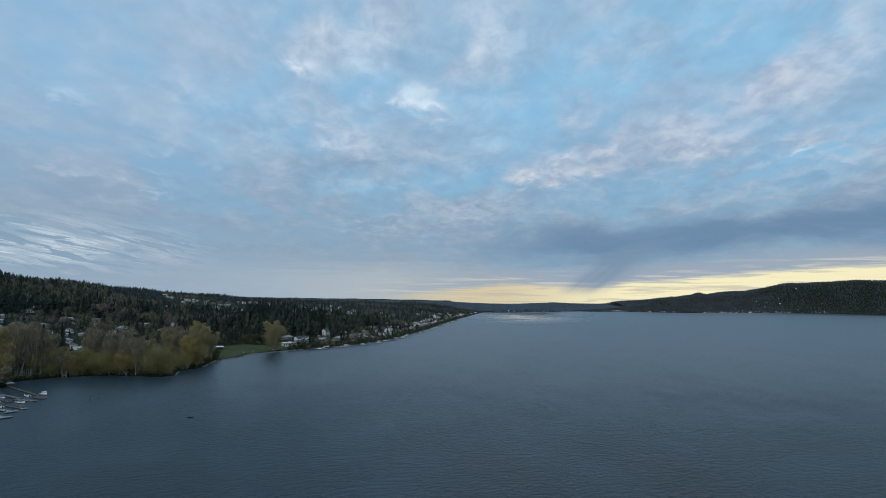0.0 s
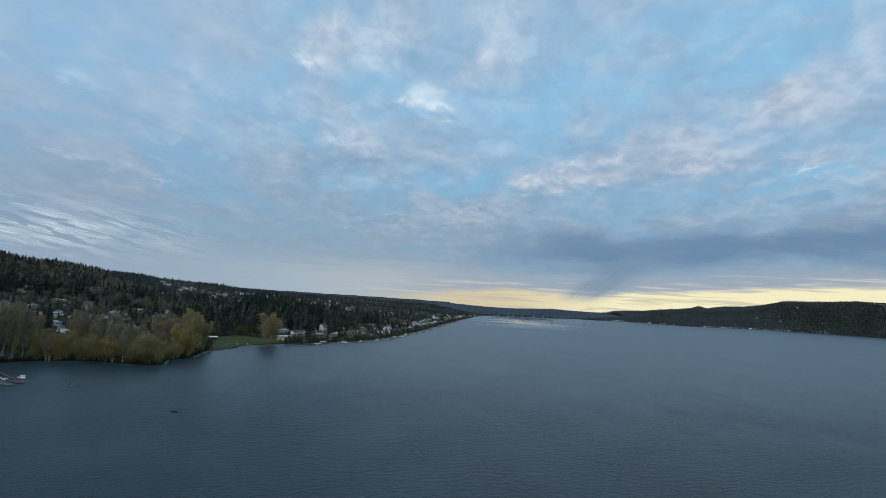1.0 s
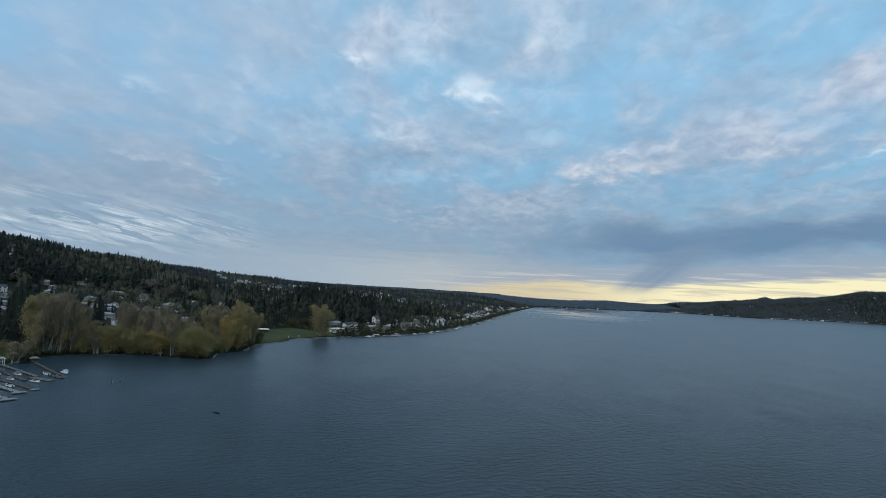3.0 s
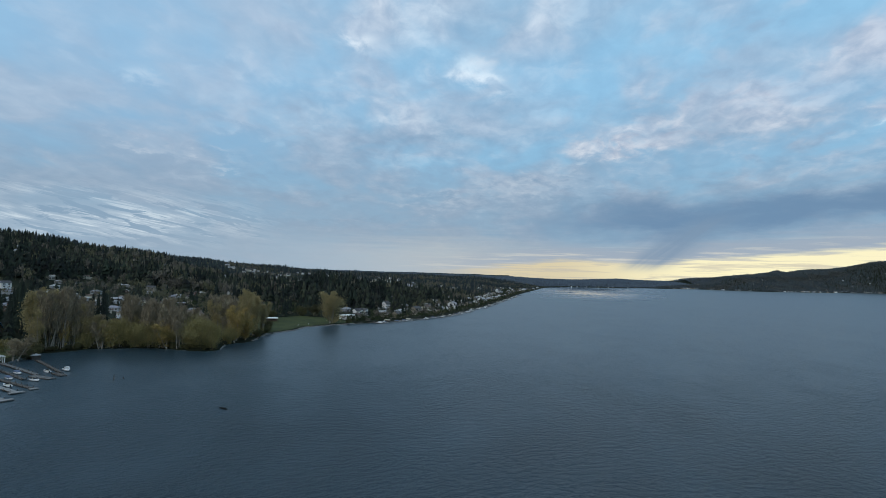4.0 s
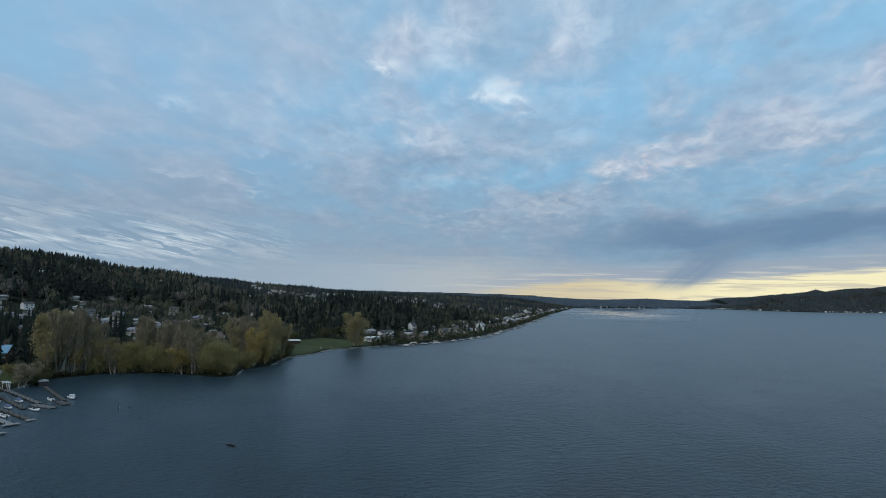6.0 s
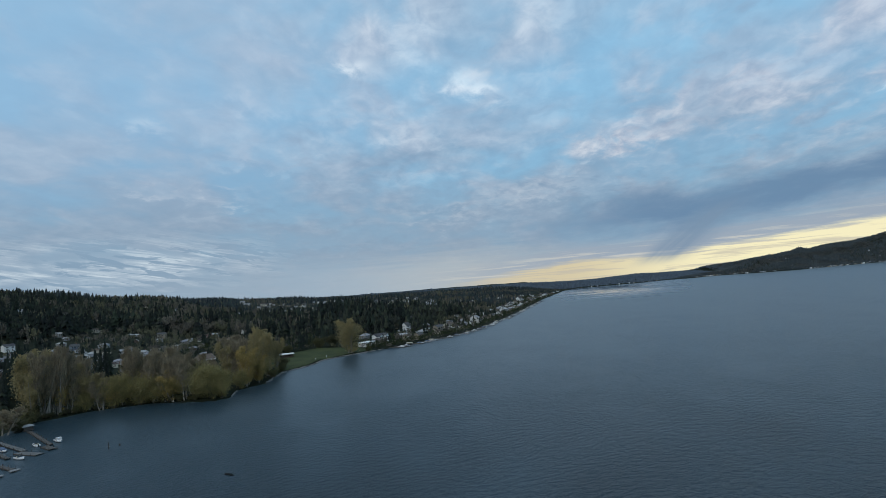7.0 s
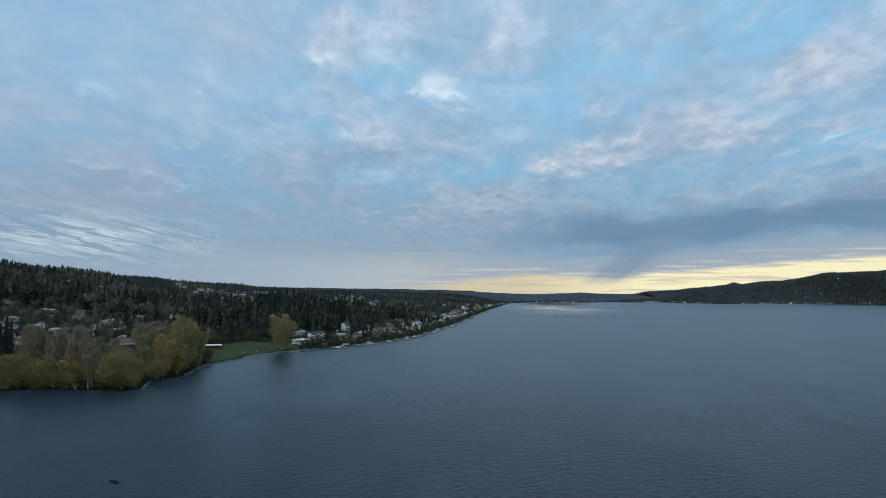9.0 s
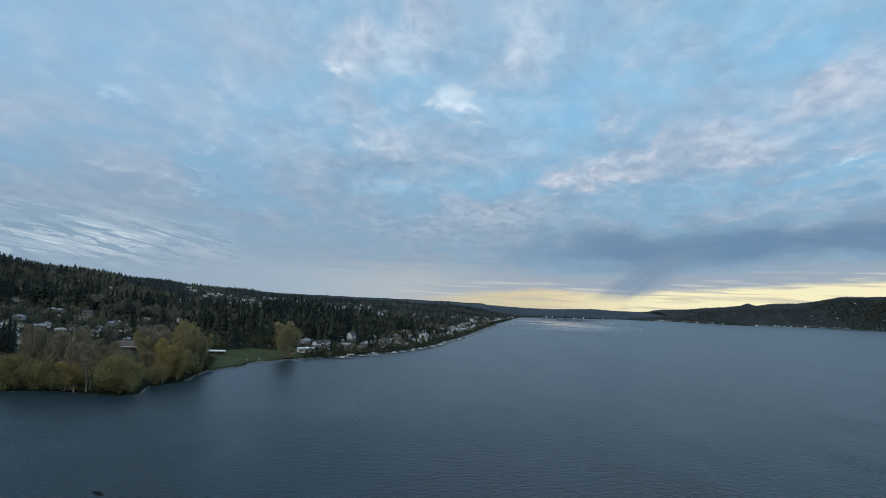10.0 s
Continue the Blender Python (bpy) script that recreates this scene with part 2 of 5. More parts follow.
# ---- materials ----
def surface(name, colour, other=None, rough=0.8, metal=0.0, scale=1.0, fine=8.0, bump=0.0, bump_scale=20.0, vary=0.0, island=False,
            spec=0.5, thin=False, third=None):
    """A principled surface whose colour wanders between two tones at two sizes, and from piece to piece."""
    mat = bpy.data.materials.new(name)
    mat.use_nodes = True
    n = Nodes(mat.node_tree)
    at = n.coords("Object")
    if other is None:
        other = tuple(c * 0.7 for c in colour)
    patch = n.add(n.mul(n.noise(at, scale, 4.0), 0.6), n.mul(n.noise(at, scale * fine, 4.0), 0.4))
    tone = n.mix(n.ramp(patch, 0.36, 0.64), other, colour)
    if third:
        tone = n.mix(n.ramp(n.noise(n.vec(*n.split(at)[:2], 31.7), scale * 0.8, 3.0), 0.48, 0.56), tone, third)
    if vary:
        if island:
            rnd = n.tree.nodes.new("ShaderNodeNewGeometry").outputs["Random Per Island"]
        else:
            rnd = n.tree.nodes.new("ShaderNodeObjectInfo").outputs["Random"]
        grey = n.ramp(rnd, 0.0, 1.0, 1.0 - vary, 1.0 + vary, False)
        tone = n.mix(1.0, tone, n.vec(grey, grey, n.math("POWER", grey, 0.7)), "MULTIPLY")
    p = n.node("ShaderNodeBsdfPrincipled", Roughness=rough, Metallic=metal, Base_Color=tone)
    p.inputs["Specular IOR Level"].default_value = spec
    if bump:
        b = n.node("ShaderNodeBump", Strength=bump, Height=n.noise(at, bump_scale, 5.0))
        b.inputs["Distance"].default_value = 0.05
        n.tree.links.new(b.outputs[0], p.inputs["Normal"])
    shade = p.outputs[0]
    if thin:
        lets = n.node("ShaderNodeBsdfTranslucent", Color=tone)
        m = n.node("ShaderNodeMixShader")
        m.inputs[0].default_value = 0.22
        n.tree.links.new(shade, m.inputs[1])
        n.tree.links.new(lets.outputs[0], m.inputs[2])
        shade = m.outputs[0]
    out = n.tree.nodes.new("ShaderNodeOutputMaterial")
    n.tree.links.new(shade, out.inputs[0])
    return mat


def water_surface():
    mat = bpy.data.materials.new("lake_water")
    mat.use_nodes = True
    n = Nodes(mat.node_tree)
    x, y, z = n.split(n.coords("Object"))
    # wind from the south-west: short crests across it
    u = n.add(n.mul(x, 0.80), n.mul(y, 0.60))
    v = n.sub(n.mul(y, 0.80), n.mul(x, 0.60))
    chop = n.noise(n.vec(n.mul(u, 0.85), n.mul(v, 1.35), 0.0), 0.42, 4.0, 0.55, 0.5)
    swell = n.noise(n.vec(n.mul(u, 0.16), n.mul(v, 0.34), 4.0), 0.6, 2.0, 0.5, 0.2)
    ripple = n.noise(n.vec(u, n.mul(v, 1.8), 9.0), 2.6, 2.0, 0.5)
    gust = n.noise(n.vec(n.mul(x, 0.012), n.mul(y, 0.004), 0.0), 1.0, 3.0, 0.5)
    # slicks where the wind drops, in long bands across the far lake
    band = n.noise(n.vec(n.mul(x, 0.0016), n.mul(y, 0.009), 0.0), 1.0, 4.0, 0.55, 0.4)
    side = n.math("DIVIDE", x, n.math("MAXIMUM", y, 1.0))
    calm = n.mul(n.ramp(band, 0.44, 0.54), n.mul(n.ramp(y, 1000.0, 1900.0), n.bump_in(side, 0.0, 0.14, 0.32)))
    height = n.add(n.mul(swell, 0.15), n.add(n.mul(chop, 0.58), n.mul(ripple, 0.15)))
    # far out the waves are too small to tell apart: a rough sheen takes their place
    cube = n.math("POWER", n.math("MAXIMUM", n.mul(y, 1 / 370.0), 0.0), 3.0)
    open_water = n.math("DIVIDE", cube, n.add(cube, 1.0))
    breeze = n.add(0.30, n.mul(gust, 1.5))
    squall = n.add(-0.15, n.mul(n.noise(n.vec(n.mul(x, 0.035), n.mul(y, 0.02), 5.0), 1.0, 3.0, 0.5), 2.3))  # patches of livelier ripples
    power = n.mul(n.mul(breeze, squall), n.mul(n.swell_to(y, 320.0, 40.0, 2.5, 1.0), n.swell_to(x, -118.0, 26.0, 0.5, 1.3)))
    power = n.mul(power, n.mul(n.sub(1.0, n.mul(open_water, 0.75)), n.sub(1.0, n.mul(calm, 0.94))))
    b = n.node("ShaderNodeBump", Strength=1.0, Height=n.mul(n.sub(height, 0.44), power))
    b.inputs["Distance"].default_value = 1.0
    p = n.node("ShaderNodeBsdfPrincipled", Base_Color=(0.020, 0.041, 0.055, 1), Roughness=n.mul(n.add(0.285, n.mul(open_water, 0.005)), n.ramp(calm, 0.0, 1.0, 1.0, 0.1)), IOR=1.333)
    n.tree.links.new(b.outputs[0], p.inputs["Normal"])
    out = n.tree.nodes.new("ShaderNodeOutputMaterial")
    n.tree.links.new(p.outputs[0], out.inputs[0])
    return mat


WATER = water_surface()
SOIL = surface("forest_floor", (0.024, 0.027, 0.016), (0.013, 0.017, 0.010), 0.95, spec=0.08, scale=0.05, fine=12, bump=0.4, bump_scale=0.8)
GRASS = surface("mown_grass", (0.056, 0.066, 0.023), (0.036, 0.046, 0.018), 0.95, spec=0.15, scale=0.08, fine=14, bump=0.3, bump_scale=3)
GRAVEL = surface("beach_gravel", (0.21, 0.20, 0.185), (0.10, 0.096, 0.09), 0.9, scale=0.4, fine=9, bump=0.6, bump_scale=6)
STONE = surface("shore_stone", (0.24, 0.23, 0.22), (0.13, 0.13, 0.125), 0.9, scale=0.8, bump=0.5, bump_scale=6, vary=0.3)
BARK = surface("bark", (0.115, 0.095, 0.075), (0.065, 0.054, 0.044), 0.95, scale=1.5, bump=0.6, bump_scale=9)
PALE_BARK = surface("pale_bark", (0.36, 0.325, 0.27), (0.19, 0.168, 0.14), 0.9, scale=1.2, bump=0.5, bump_scale=8)
TWIG = surface("bare_twigs", (0.275, 0.226, 0.146), (0.175, 0.146, 0.098), 0.9, scale=0.2, vary=0.3, island=True)
OLIVE = surface("spring_leaf_olive", (0.375, 0.302, 0.138), (0.25, 0.208, 0.102), 0.75, scale=0.22, vary=0.17, island=True, thin=True)
YELLOW = surface("spring_leaf_yellow", (0.45, 0.325, 0.110), (0.30, 0.226, 0.084), 0.75, scale=0.25, vary=0.17, island=True, thin=True)
WILLOW = surface("willow_leaf", (0.290, 0.245, 0.092), (0.185, 0.162, 0.066), 0.75, scale=0.25, vary=0.18, island=True, thin=True)
BRUSH = surface("brush_leaf", (0.105, 0.100, 0.045), (0.062, 0.062, 0.030), 0.85, scale=0.3, vary=0.35, spec=0.2)
CONIFER = surface("conifer_needles", (0.027, 0.038, 0.026), (0.013, 0.020, 0.015), 0.85, scale=0.2, vary=0.35, spec=0.25)
CONIFER_FAR = surface("conifer_wood", (0.022, 0.031, 0.023), (0.008, 0.013, 0.011), 0.9, third=(0.034, 0.039, 0.028), scale=0.022, vary=0.6, island=True, spec=0.2)
# fir green lifted towards blue: the air's haze over distance is in the colour
CONIFER_RIDGE_HAZE = surface("ridge_conifer_haze", (0.038, 0.050, 0.051), (0.018, 0.027, 0.029), 0.9, scale=0.02, vary=0.5, island=True, spec=0.2)
LEAF_FAR = surface("mixed_wood", (0.170, 0.152, 0.122), (0.100, 0.092, 0.076), 0.9, scale=0.05, third=(0.128, 0.124, 0.075), vary=0.35, island=True, spec=0.2)
# both east-shore woods carry the haze of distance as blue-grey in their base colour
CONIFER_EAST_HAZE = surface("east_conifer_haze", (0.072, 0.086, 0.090), (0.042, 0.054, 0.060), 0.9, scale=0.012, vary=0.35, island=True, spec=0.2)
LEAF_EAST_HAZE = surface("east_mixed_wood", (0.118, 0.120, 0.112), (0.078, 0.082, 0.079), 0.9, scale=0.02, vary=0.3, island=True, spec=0.2)
SHRUB = surface("garden_shrub", (0.050, 0.062, 0.026), (0.026, 0.036, 0.018), 0.85, scale=0.1, vary=0.4, island=True, spec=0.2)
# haze painted in: foliage paled to blue-grey for the lake's far end
HAZE_WOOD = surface("distant_wood_haze", (0.095, 0.122, 0.152), (0.072, 0.095, 0.122), 0.95, scale=0.004, vary=0.25, island=True, spec=0.2)
WHITE = surface("white_paint", (0.78, 0.77, 0.74), (0.66, 0.65, 0.62), 0.6, scale=0.4)
CREAM = surface("cream_siding", (0.58, 0.53, 0.42), (0.48, 0.44, 0.35), 0.7, scale=0.4)
TAN = surface("tan_siding", (0.31, 0.265, 0.20), (0.24, 0.205, 0.155), 0.7, scale=0.4)
GREY_WALL = surface("grey_siding", (0.34, 0.35, 0.36), (0.27, 0.28, 0.29), 0.7, scale=0.4)
BLUE_WALL = surface("slate_blue_siding", (0.19, 0.23, 0.28), (0.15, 0.18, 0.22), 0.7, scale=0.4)
BROWN = surface("brown_cedar_siding", (0.12, 0.080, 0.055), (0.08, 0.055, 0.040), 0.8, scale=0.4)
RED = surface("brick_red_wall", (0.20, 0.085, 0.062), (0.15, 0.066, 0.05), 0.8, scale=0.4)
ROOF_DARK = surface("dark_shingle", (0.075, 0.075, 0.078), (0.05, 0.05, 0.053), 0.9, scale=0.8, bump=0.3, bump_scale=5, vary=0.3)
ROOF_BROWN = surface("brown_shingle", (0.125, 0.095, 0.075), (0.085, 0.066, 0.055), 0.9, scale=0.8, bump=0.3, bump_scale=5, vary=0.3)
ROOF_PALE = surface("pale_shingle", (0.33, 0.33, 0.34), (0.25, 0.25, 0.26), 0.85, scale=0.8, bump=0.2, bump_scale=5, vary=0.3)
ROOF_WHITE = surface("white_membrane_roof", (0.80, 0.79, 0.76), (0.68, 0.67, 0.64), 0.7, scale=0.3)
ROOF_BLUE = surface("blue_metal_roof", (0.17, 0.32, 0.44), (0.13, 0.26, 0.37), 0.4, metal=0.2, scale=0.6)
GLASS = surface("window_glass", (0.02, 0.025, 0.03), (0.015, 0.02, 0.024), 0.08, scale=0.5)
DOOR = surface("door_paint", (0.14, 0.06, 0.045), (0.11, 0.05, 0.04), 0.6, scale=0.6)
DECK = surface("weathered_decking", (0.145, 0.140, 0.132), (0.09, 0.087, 0.082), 0.9, scale=1.2, fine=7, bump=0.4, bump_scale=8, vary=0.12)
FLOAT = surface("pale_float_deck", (0.25, 0.245, 0.235), (0.165, 0.16, 0.155), 0.8, scale=1.2, bump=0.3, bump_scale=8)
PILE = surface("wet_timber", (0.085, 0.072, 0.060), (0.055, 0.047, 0.040), 0.8, scale=1.5)
HULL = surface("white_gelcoat", (0.66, 0.66, 0.65), (0.52, 0.52, 0.51), 0.35, scale=0.6)
CANVAS = surface("boat_cover_canvas", (0.09, 0.13, 0.20), (0.07, 0.10, 0.16), 0.85, scale=0.8)
DARK = surface("dark_rubber", (0.03, 0.03, 0.032), (0.02, 0.02, 0.022), 0.7, scale=1.0)
METAL = surface("galvanised_steel", (0.50, 0.51, 0.52), (0.40, 0.41, 0.42), 0.45, metal=0.8, scale=1.0)
LOG = surface("sodden_log", (0.012, 0.011, 0.010), (0.007, 0.007, 0.006), 0.8, spec=0.15, scale=1.5, bump=0.6, bump_scale=6)
# ---- lie of the land ----
# West shore of the lake, then its far end, as corners of the land's edge.
WEST_SHORE = [(-588, -420), (-420, -84), (-300, 170), (-237, 268), (-250, 303), (-261.8, 334), (-246.4, 358.4), (-221.2, 373.8), (-201.6, 371),
              (-183.4, 369.6), (-177.8, 378), (-186.2, 401.8), (-177.8, 421.4), (-186.2, 463.4), (-176.4, 492.8), (-176.4, 523.6), (-158.2, 553),
              (-138.6, 579.6), (-113.4, 620.2), (-89.6, 667.8), (-67.2, 737.8), (-36.4, 910), (-5.6, 1142.4), (46.2, 1552.6), (165, 2330), (205, 2480),
              (267, 2690), (423, 2800), (596, 2921), (738, 3073), (930, 3352), (1560, 4360)]
# East shore, from the point that juts into the lake to the south.
EAST_SHORE = [(1400, 4150), (1150, 3700), (900, 3330), (746, 3040), (902, 3100), (1070, 3250), (1240, 3172), (1430, 3165), (1701, 3366), (2068, 3678), (2498, 3942), (2852, 3878), (3246, 3337),
              (4600, 400), (4300, -2100)]


def smooth(a):
    a = np.clip(a, 0, 1)
    return a * a * (3 - 2 * a)


def inland(px, py, line, outer):
    """Distance from a shore line, positive on the land that the line and its outer corners enclose."""
    best = np.full(px.shape, 1e9)
    for (ax, ay), (bx, by) in zip(line, line[1:]):
        ex, ey = bx - ax, by - ay
        u = np.clip(((px - ax) * ex + (py - ay) * ey) / (ex * ex + ey * ey), 0, 1)
        best = np.minimum(best, np.hypot(px - ax - u * ex, py - ay - u * ey))
    ring = line + outer
    inside = np.zeros(px.shape, bool)
    for (ax, ay), (bx, by) in zip(ring, ring[1:] + ring[:1]):
        if ay != by:
            inside ^= ((ay > py) != (by > py)) & (px < (bx - ax) * (py - ay) / (by - ay) + ax)
    return np.where(inside, best, -best)


def ground_height(px, py):
    """Height of the ground over the lake, negative on its bed."""
    px, py = np.asarray(px, float), np.asarray(py, float)
    west = inland(px, py, WEST_SHORE, [(1560, 9000), (-9000, 9000), (-9000, -420)])
    east = inland(px, py, EAST_SHORE, [(9000, -2100), (9000, 9000), (1400, 9000)])
    turn = np.degrees(np.arctan2(px + 7, py - 84))
    west_hill = np.interp(turn, (-90, -50, -41, -35, -28, -20, -10, 0, 2, 5, 8, 10, 13, 17), (96, 98, 78, 60, 41, 29, 24, 19, 26, 50, 55, 56, 50, 40))
    away = np.hypot(px + 7, py - 84)
    north_hill = np.interp(turn, (-25, -12, -5, 2, 5, 8, 10, 11.5, 13, 17), (22, 26, 28, 24, 16, 17, 23, 29, 24, 20))
    west_hill = west_hill + (north_hill - west_hill) * smooth((away - 1900) / 600)
    depth = np.interp(turn, (-60, -24, -17, 0, 3), (790, 730, 390, 280, 300))
    east_hill = np.interp(turn, (13, 17, 18.7, 20.3, 22, 23.5, 24.6, 25.2, 25.9, 27.3, 28.8, 30.2, 32, 34, 37, 45, 70), (26, 39, 57, 64, 80, 88, 100, 118, 108, 130, 142, 166, 206, 217, 241, 215, 130))
    hw = np.where(west > 0, 0.9 * smooth(west / 5) + west_hill * (0.45 * smooth((west - 16) / depth) + 0.55 * np.clip((west - 16) / depth, 0, 1)), -4 * smooth(-west / 20))
    hw = hw + np.where(turn < 1, 13 * smooth((west - 650) / 400) * smooth((turn + 36) / 6), 0)
    he = np.where(east > 0, 1.0 * smooth(east / 8) + east_hill * smooth(east / 380), -4 * smooth(-east / 20))
    roll = 2.8 * np.sin(px / 94 + 1) * np.sin(py / 116) + 1.6 * np.sin(px / 43 + py / 60)
    h = np.where(he > hw, he, hw)
    return h + np.where(h > 6, roll * smooth((h - 6) / 15), 0)


# ---- mesh helpers ----
class Soup:
    """Corners and faces gathered for one mesh."""

    def __init__(self):
        self.v, self.f = [], []

    def poly(self, *pts):
        i = len(self.v)
        self.v += [tuple(p) for p in pts]
        self.f.append(tuple(range(i, i + len(pts))))

    def box(self, x0, y0, z0, x1, y1, z1):
        i = len(self.v)
        self.v += [(x, y, z) for z in (z0, z1) for y in (y0, y1) for x in (x0, x1)]
        self.f += [tuple(i + j for j in q) for q in ((0, 2, 3, 1), (4, 5, 7, 6), (0, 1, 5, 4), (2, 6, 7, 3), (0, 4, 6, 2), (1, 3, 7, 5))]

    def tube(self, pts, radii, sides=6):
        """A tapering tube through the points."""
        rings = []
        pts = [Vector(p) for p in pts]
        for j, p in enumerate(pts):
            way = (pts[min(j + 1, len(pts) - 1)] - pts[max(j - 1, 0)]).normalized()
            a = way.cross(Vector((0.31, 0.95, 0.07))).normalized()
            b = way.cross(a)
            i = len(self.v)
            self.v += [tuple(p + (a * math.cos(t) + b * math.sin(t)) * radii[j]) for t in (math.tau * s / sides for s in range(sides))]
            rings.append(i)
        for r, q in zip(rings, rings[1:]):
            self.f += [(r + s, r + (s + 1) % sides, q + (s + 1) % sides, q + s) for s in range(sides)]
        self.f.append(tuple(rings[0] + s for s in range(sides)))
        self.f.append(tuple(rings[-1] + s for s in reversed(range(sides))))

    def loft(self, rings, cap=True):
        """Skin over rings of equal count, open along each ring's ends closed."""
        n, start = len(rings[0]), len(self.v)
        for ring in rings:
            self.v += [tuple(p) for p in ring]
        for r in range(len(rings) - 1):
            a, b = start + r * n, start + (r + 1) * n
            self.f += [(a + s, a + (s + 1) % n, b + (s + 1) % n, b + s) for s in range(n)]
        if cap:
            self.f.append(tuple(start + s for s in reversed(range(n))))
            self.f.append(tuple(start + (len(rings) - 1) * n + s for s in range(n)))

    def mesh(self, name, material, shade=False):
        me = bpy.data.meshes.new(name)
        me.from_pydata(self.v, [], self.f)
        me.materials.append(material)
        if shade:
            me.shade_smooth()
        return me


def part(name, soup, material, parent=None, label="", shade=False):
    """One mesh object, under its thing or part."""
    ob = new(name, soup.mesh(name, material, shade))
    if parent is not None:
        ob.parent = parent
    return tagged(ob, label)


def grid_mesh(name, xs, ys, zs, material):
    """A sheet from 2D arrays of corners."""
    rows, cols = xs.shape
    me = bpy.data.meshes.new(name)
    i = np.arange(rows * cols).reshape(rows, cols)
    quads = np.stack([i[:-1, :-1], i[:-1, 1:], i[1:, 1:], i[1:, :-1]], -1).reshape(-1, 4)
    me.vertices.add(rows * cols)
    me.vertices.foreach_set("co", np.stack([xs, ys, zs], -1).astype(np.float32).ravel())
    me.loops.add(quads.size)
    me.loops.foreach_set("vertex_index", quads.astype(np.int32).ravel())
    me.polygons.add(len(quads))
    me.polygons.foreach_set("loop_start", np.arange(0, quads.size, 4, dtype=np.int32))
    me.update(calc_edges=True)
    me.materials.append(material)
    me.shade_smooth()
    return me


def swarm(name, template, places, material, spread=0.0, seed=1):
    """One mesh of many small copies of a template (verts, faces as equal-sized rows). places: x, y, z, width, height, turn."""
    tv, tf = np.array(template[0], float), np.array(template[1], int)
    p = np.asarray(places, float)
    c, s = np.cos(p[:, 5])[:, None], np.sin(p[:, 5])[:, None]
    rng = np.random.default_rng(seed)
    jit = 1 + spread * rng.uniform(-1, 1, (len(p), len(tv), 3))
    t = tv[None] * jit
    x = (t[..., 0] * c - t[..., 1] * s) * p[:, 3:4] + p[:, 0:1]
    y = (t[..., 0] * s + t[..., 1] * c) * p[:, 3:4] + p[:, 1:2]
    z = t[..., 2] * p[:, 4:5] + p[:, 2:3]
    n, m = len(p), tf.shape[1]
    faces = (tf[None] + (np.arange(n) * len(tv))[:, None, None]).reshape(-1, m)
    me = bpy.data.meshes.new(name)
    me.vertices.add(n * len(tv))
    me.vertices.foreach_set("co", np.stack([x, y, z], -1).astype(np.float32).ravel())
    me.loops.add(faces.size)
    me.loops.foreach_set("vertex_index", faces.astype(np.int32).ravel())
    me.polygons.add(len(faces))
    me.polygons.foreach_set("loop_start", np.arange(0, faces.size, m, dtype=np.int32))
    me.update(calc_edges=True)
    me.materials.append(material)
    return me


# ---- ground and water ----
angles = np.radians(np.concatenate([np.arange(-180, -56, 4.0), np.arange(-56, 46, 0.36), np.arange(46, 181, 4.5)]))
angles[-1] = math.pi
reach = 55 * (5300 / 55) ** np.linspace(0, 1, 250)
reach = np.concatenate([[0.5], reach])
gx = -7 + reach[:, None] * np.sin(angles)[None]
gy = 84 + reach[:, None] * np.cos(angles)[None]
ground = new("ground", grid_mesh("ground", gx, gy, ground_height(gx, gy), SOIL))
tagged(ground, "dark earth and undergrowth of the wooded lake shores", "ground", kind="structure")

wr = np.concatenate([[0.5], 30 * (5300 / 30) ** np.linspace(0, 1, 60)])
wa = np.linspace(0, math.tau, 121)
lake = new("water", grid_mesh("water", -7 + wr[:, None] * np.sin(wa)[None], 84 + wr[:, None] * np.cos(wa)[None], np.zeros((61, 121)), WATER))
tagged(lake, "wide slate-blue lake with small wind ripples", "lake", kind="structure")


def height_at(x, y):
    return float(ground_height(np.array([x]), np.array([y]))[0])


def lawn(name, label, ring):
    """A mown lawn that follows the ground."""
    xs = np.linspace(min(p[0] for p in ring), max(p[0] for p in ring), 60)
    ys = np.linspace(min(p[1] for p in ring), max(p[1] for p in ring), 60)
    me = bmesh.new()
    me.from_mesh(grid_mesh("tmp", *np.meshgrid(xs, ys), np.zeros((60, 60)), GRASS))
    drop = []
    for f in me.faces:
        c = f.calc_center_median()
        ins = False
        for (ax, ay), (bx, by) in zip(ring, ring[1:] + ring[:1]):
            if (ay > c.y) != (by > c.y) and c.x < (bx - ax) * (c.y - ay) / (by - ay) + ax:
                ins = not ins
        if not ins:
            drop.append(f)
    bmesh.ops.delete(me, geom=drop, context="FACES")
    zs = ground_height(np.array([v.co.x for v in me.verts]), np.array([v.co.y for v in me.verts]))
    for v, z in zip(me.verts, zs):
        v.co.z = z + 0.18
    out = bpy.data.meshes.new(name)
    me.to_mesh(out)
    out.materials.append(GRASS)
    me.free()
    return tagged(new(name, out), label, "lawn", kind="structure")


PARK = [(-187.6, 467.6), (-179.2, 494.2), (-179.2, 522.2), (-163.8, 551.6), (-148.4, 571.2), (-168, 593.6), (-210, 599.2), (-232.4, 554.4), (-224, 504), (-207.2, 473.2)]
lawn("park_lawn", "wide mown green lawn of the lakeside park", PARK)
YARD = [(-254, 302), (-243, 281), (-290, 278), (-326, 320), (-312, 346), (-296, 352), (-268, 340), (-261, 322)]
lawn("garden_lawn", "green garden lawn sloping down to the docks", YARD)


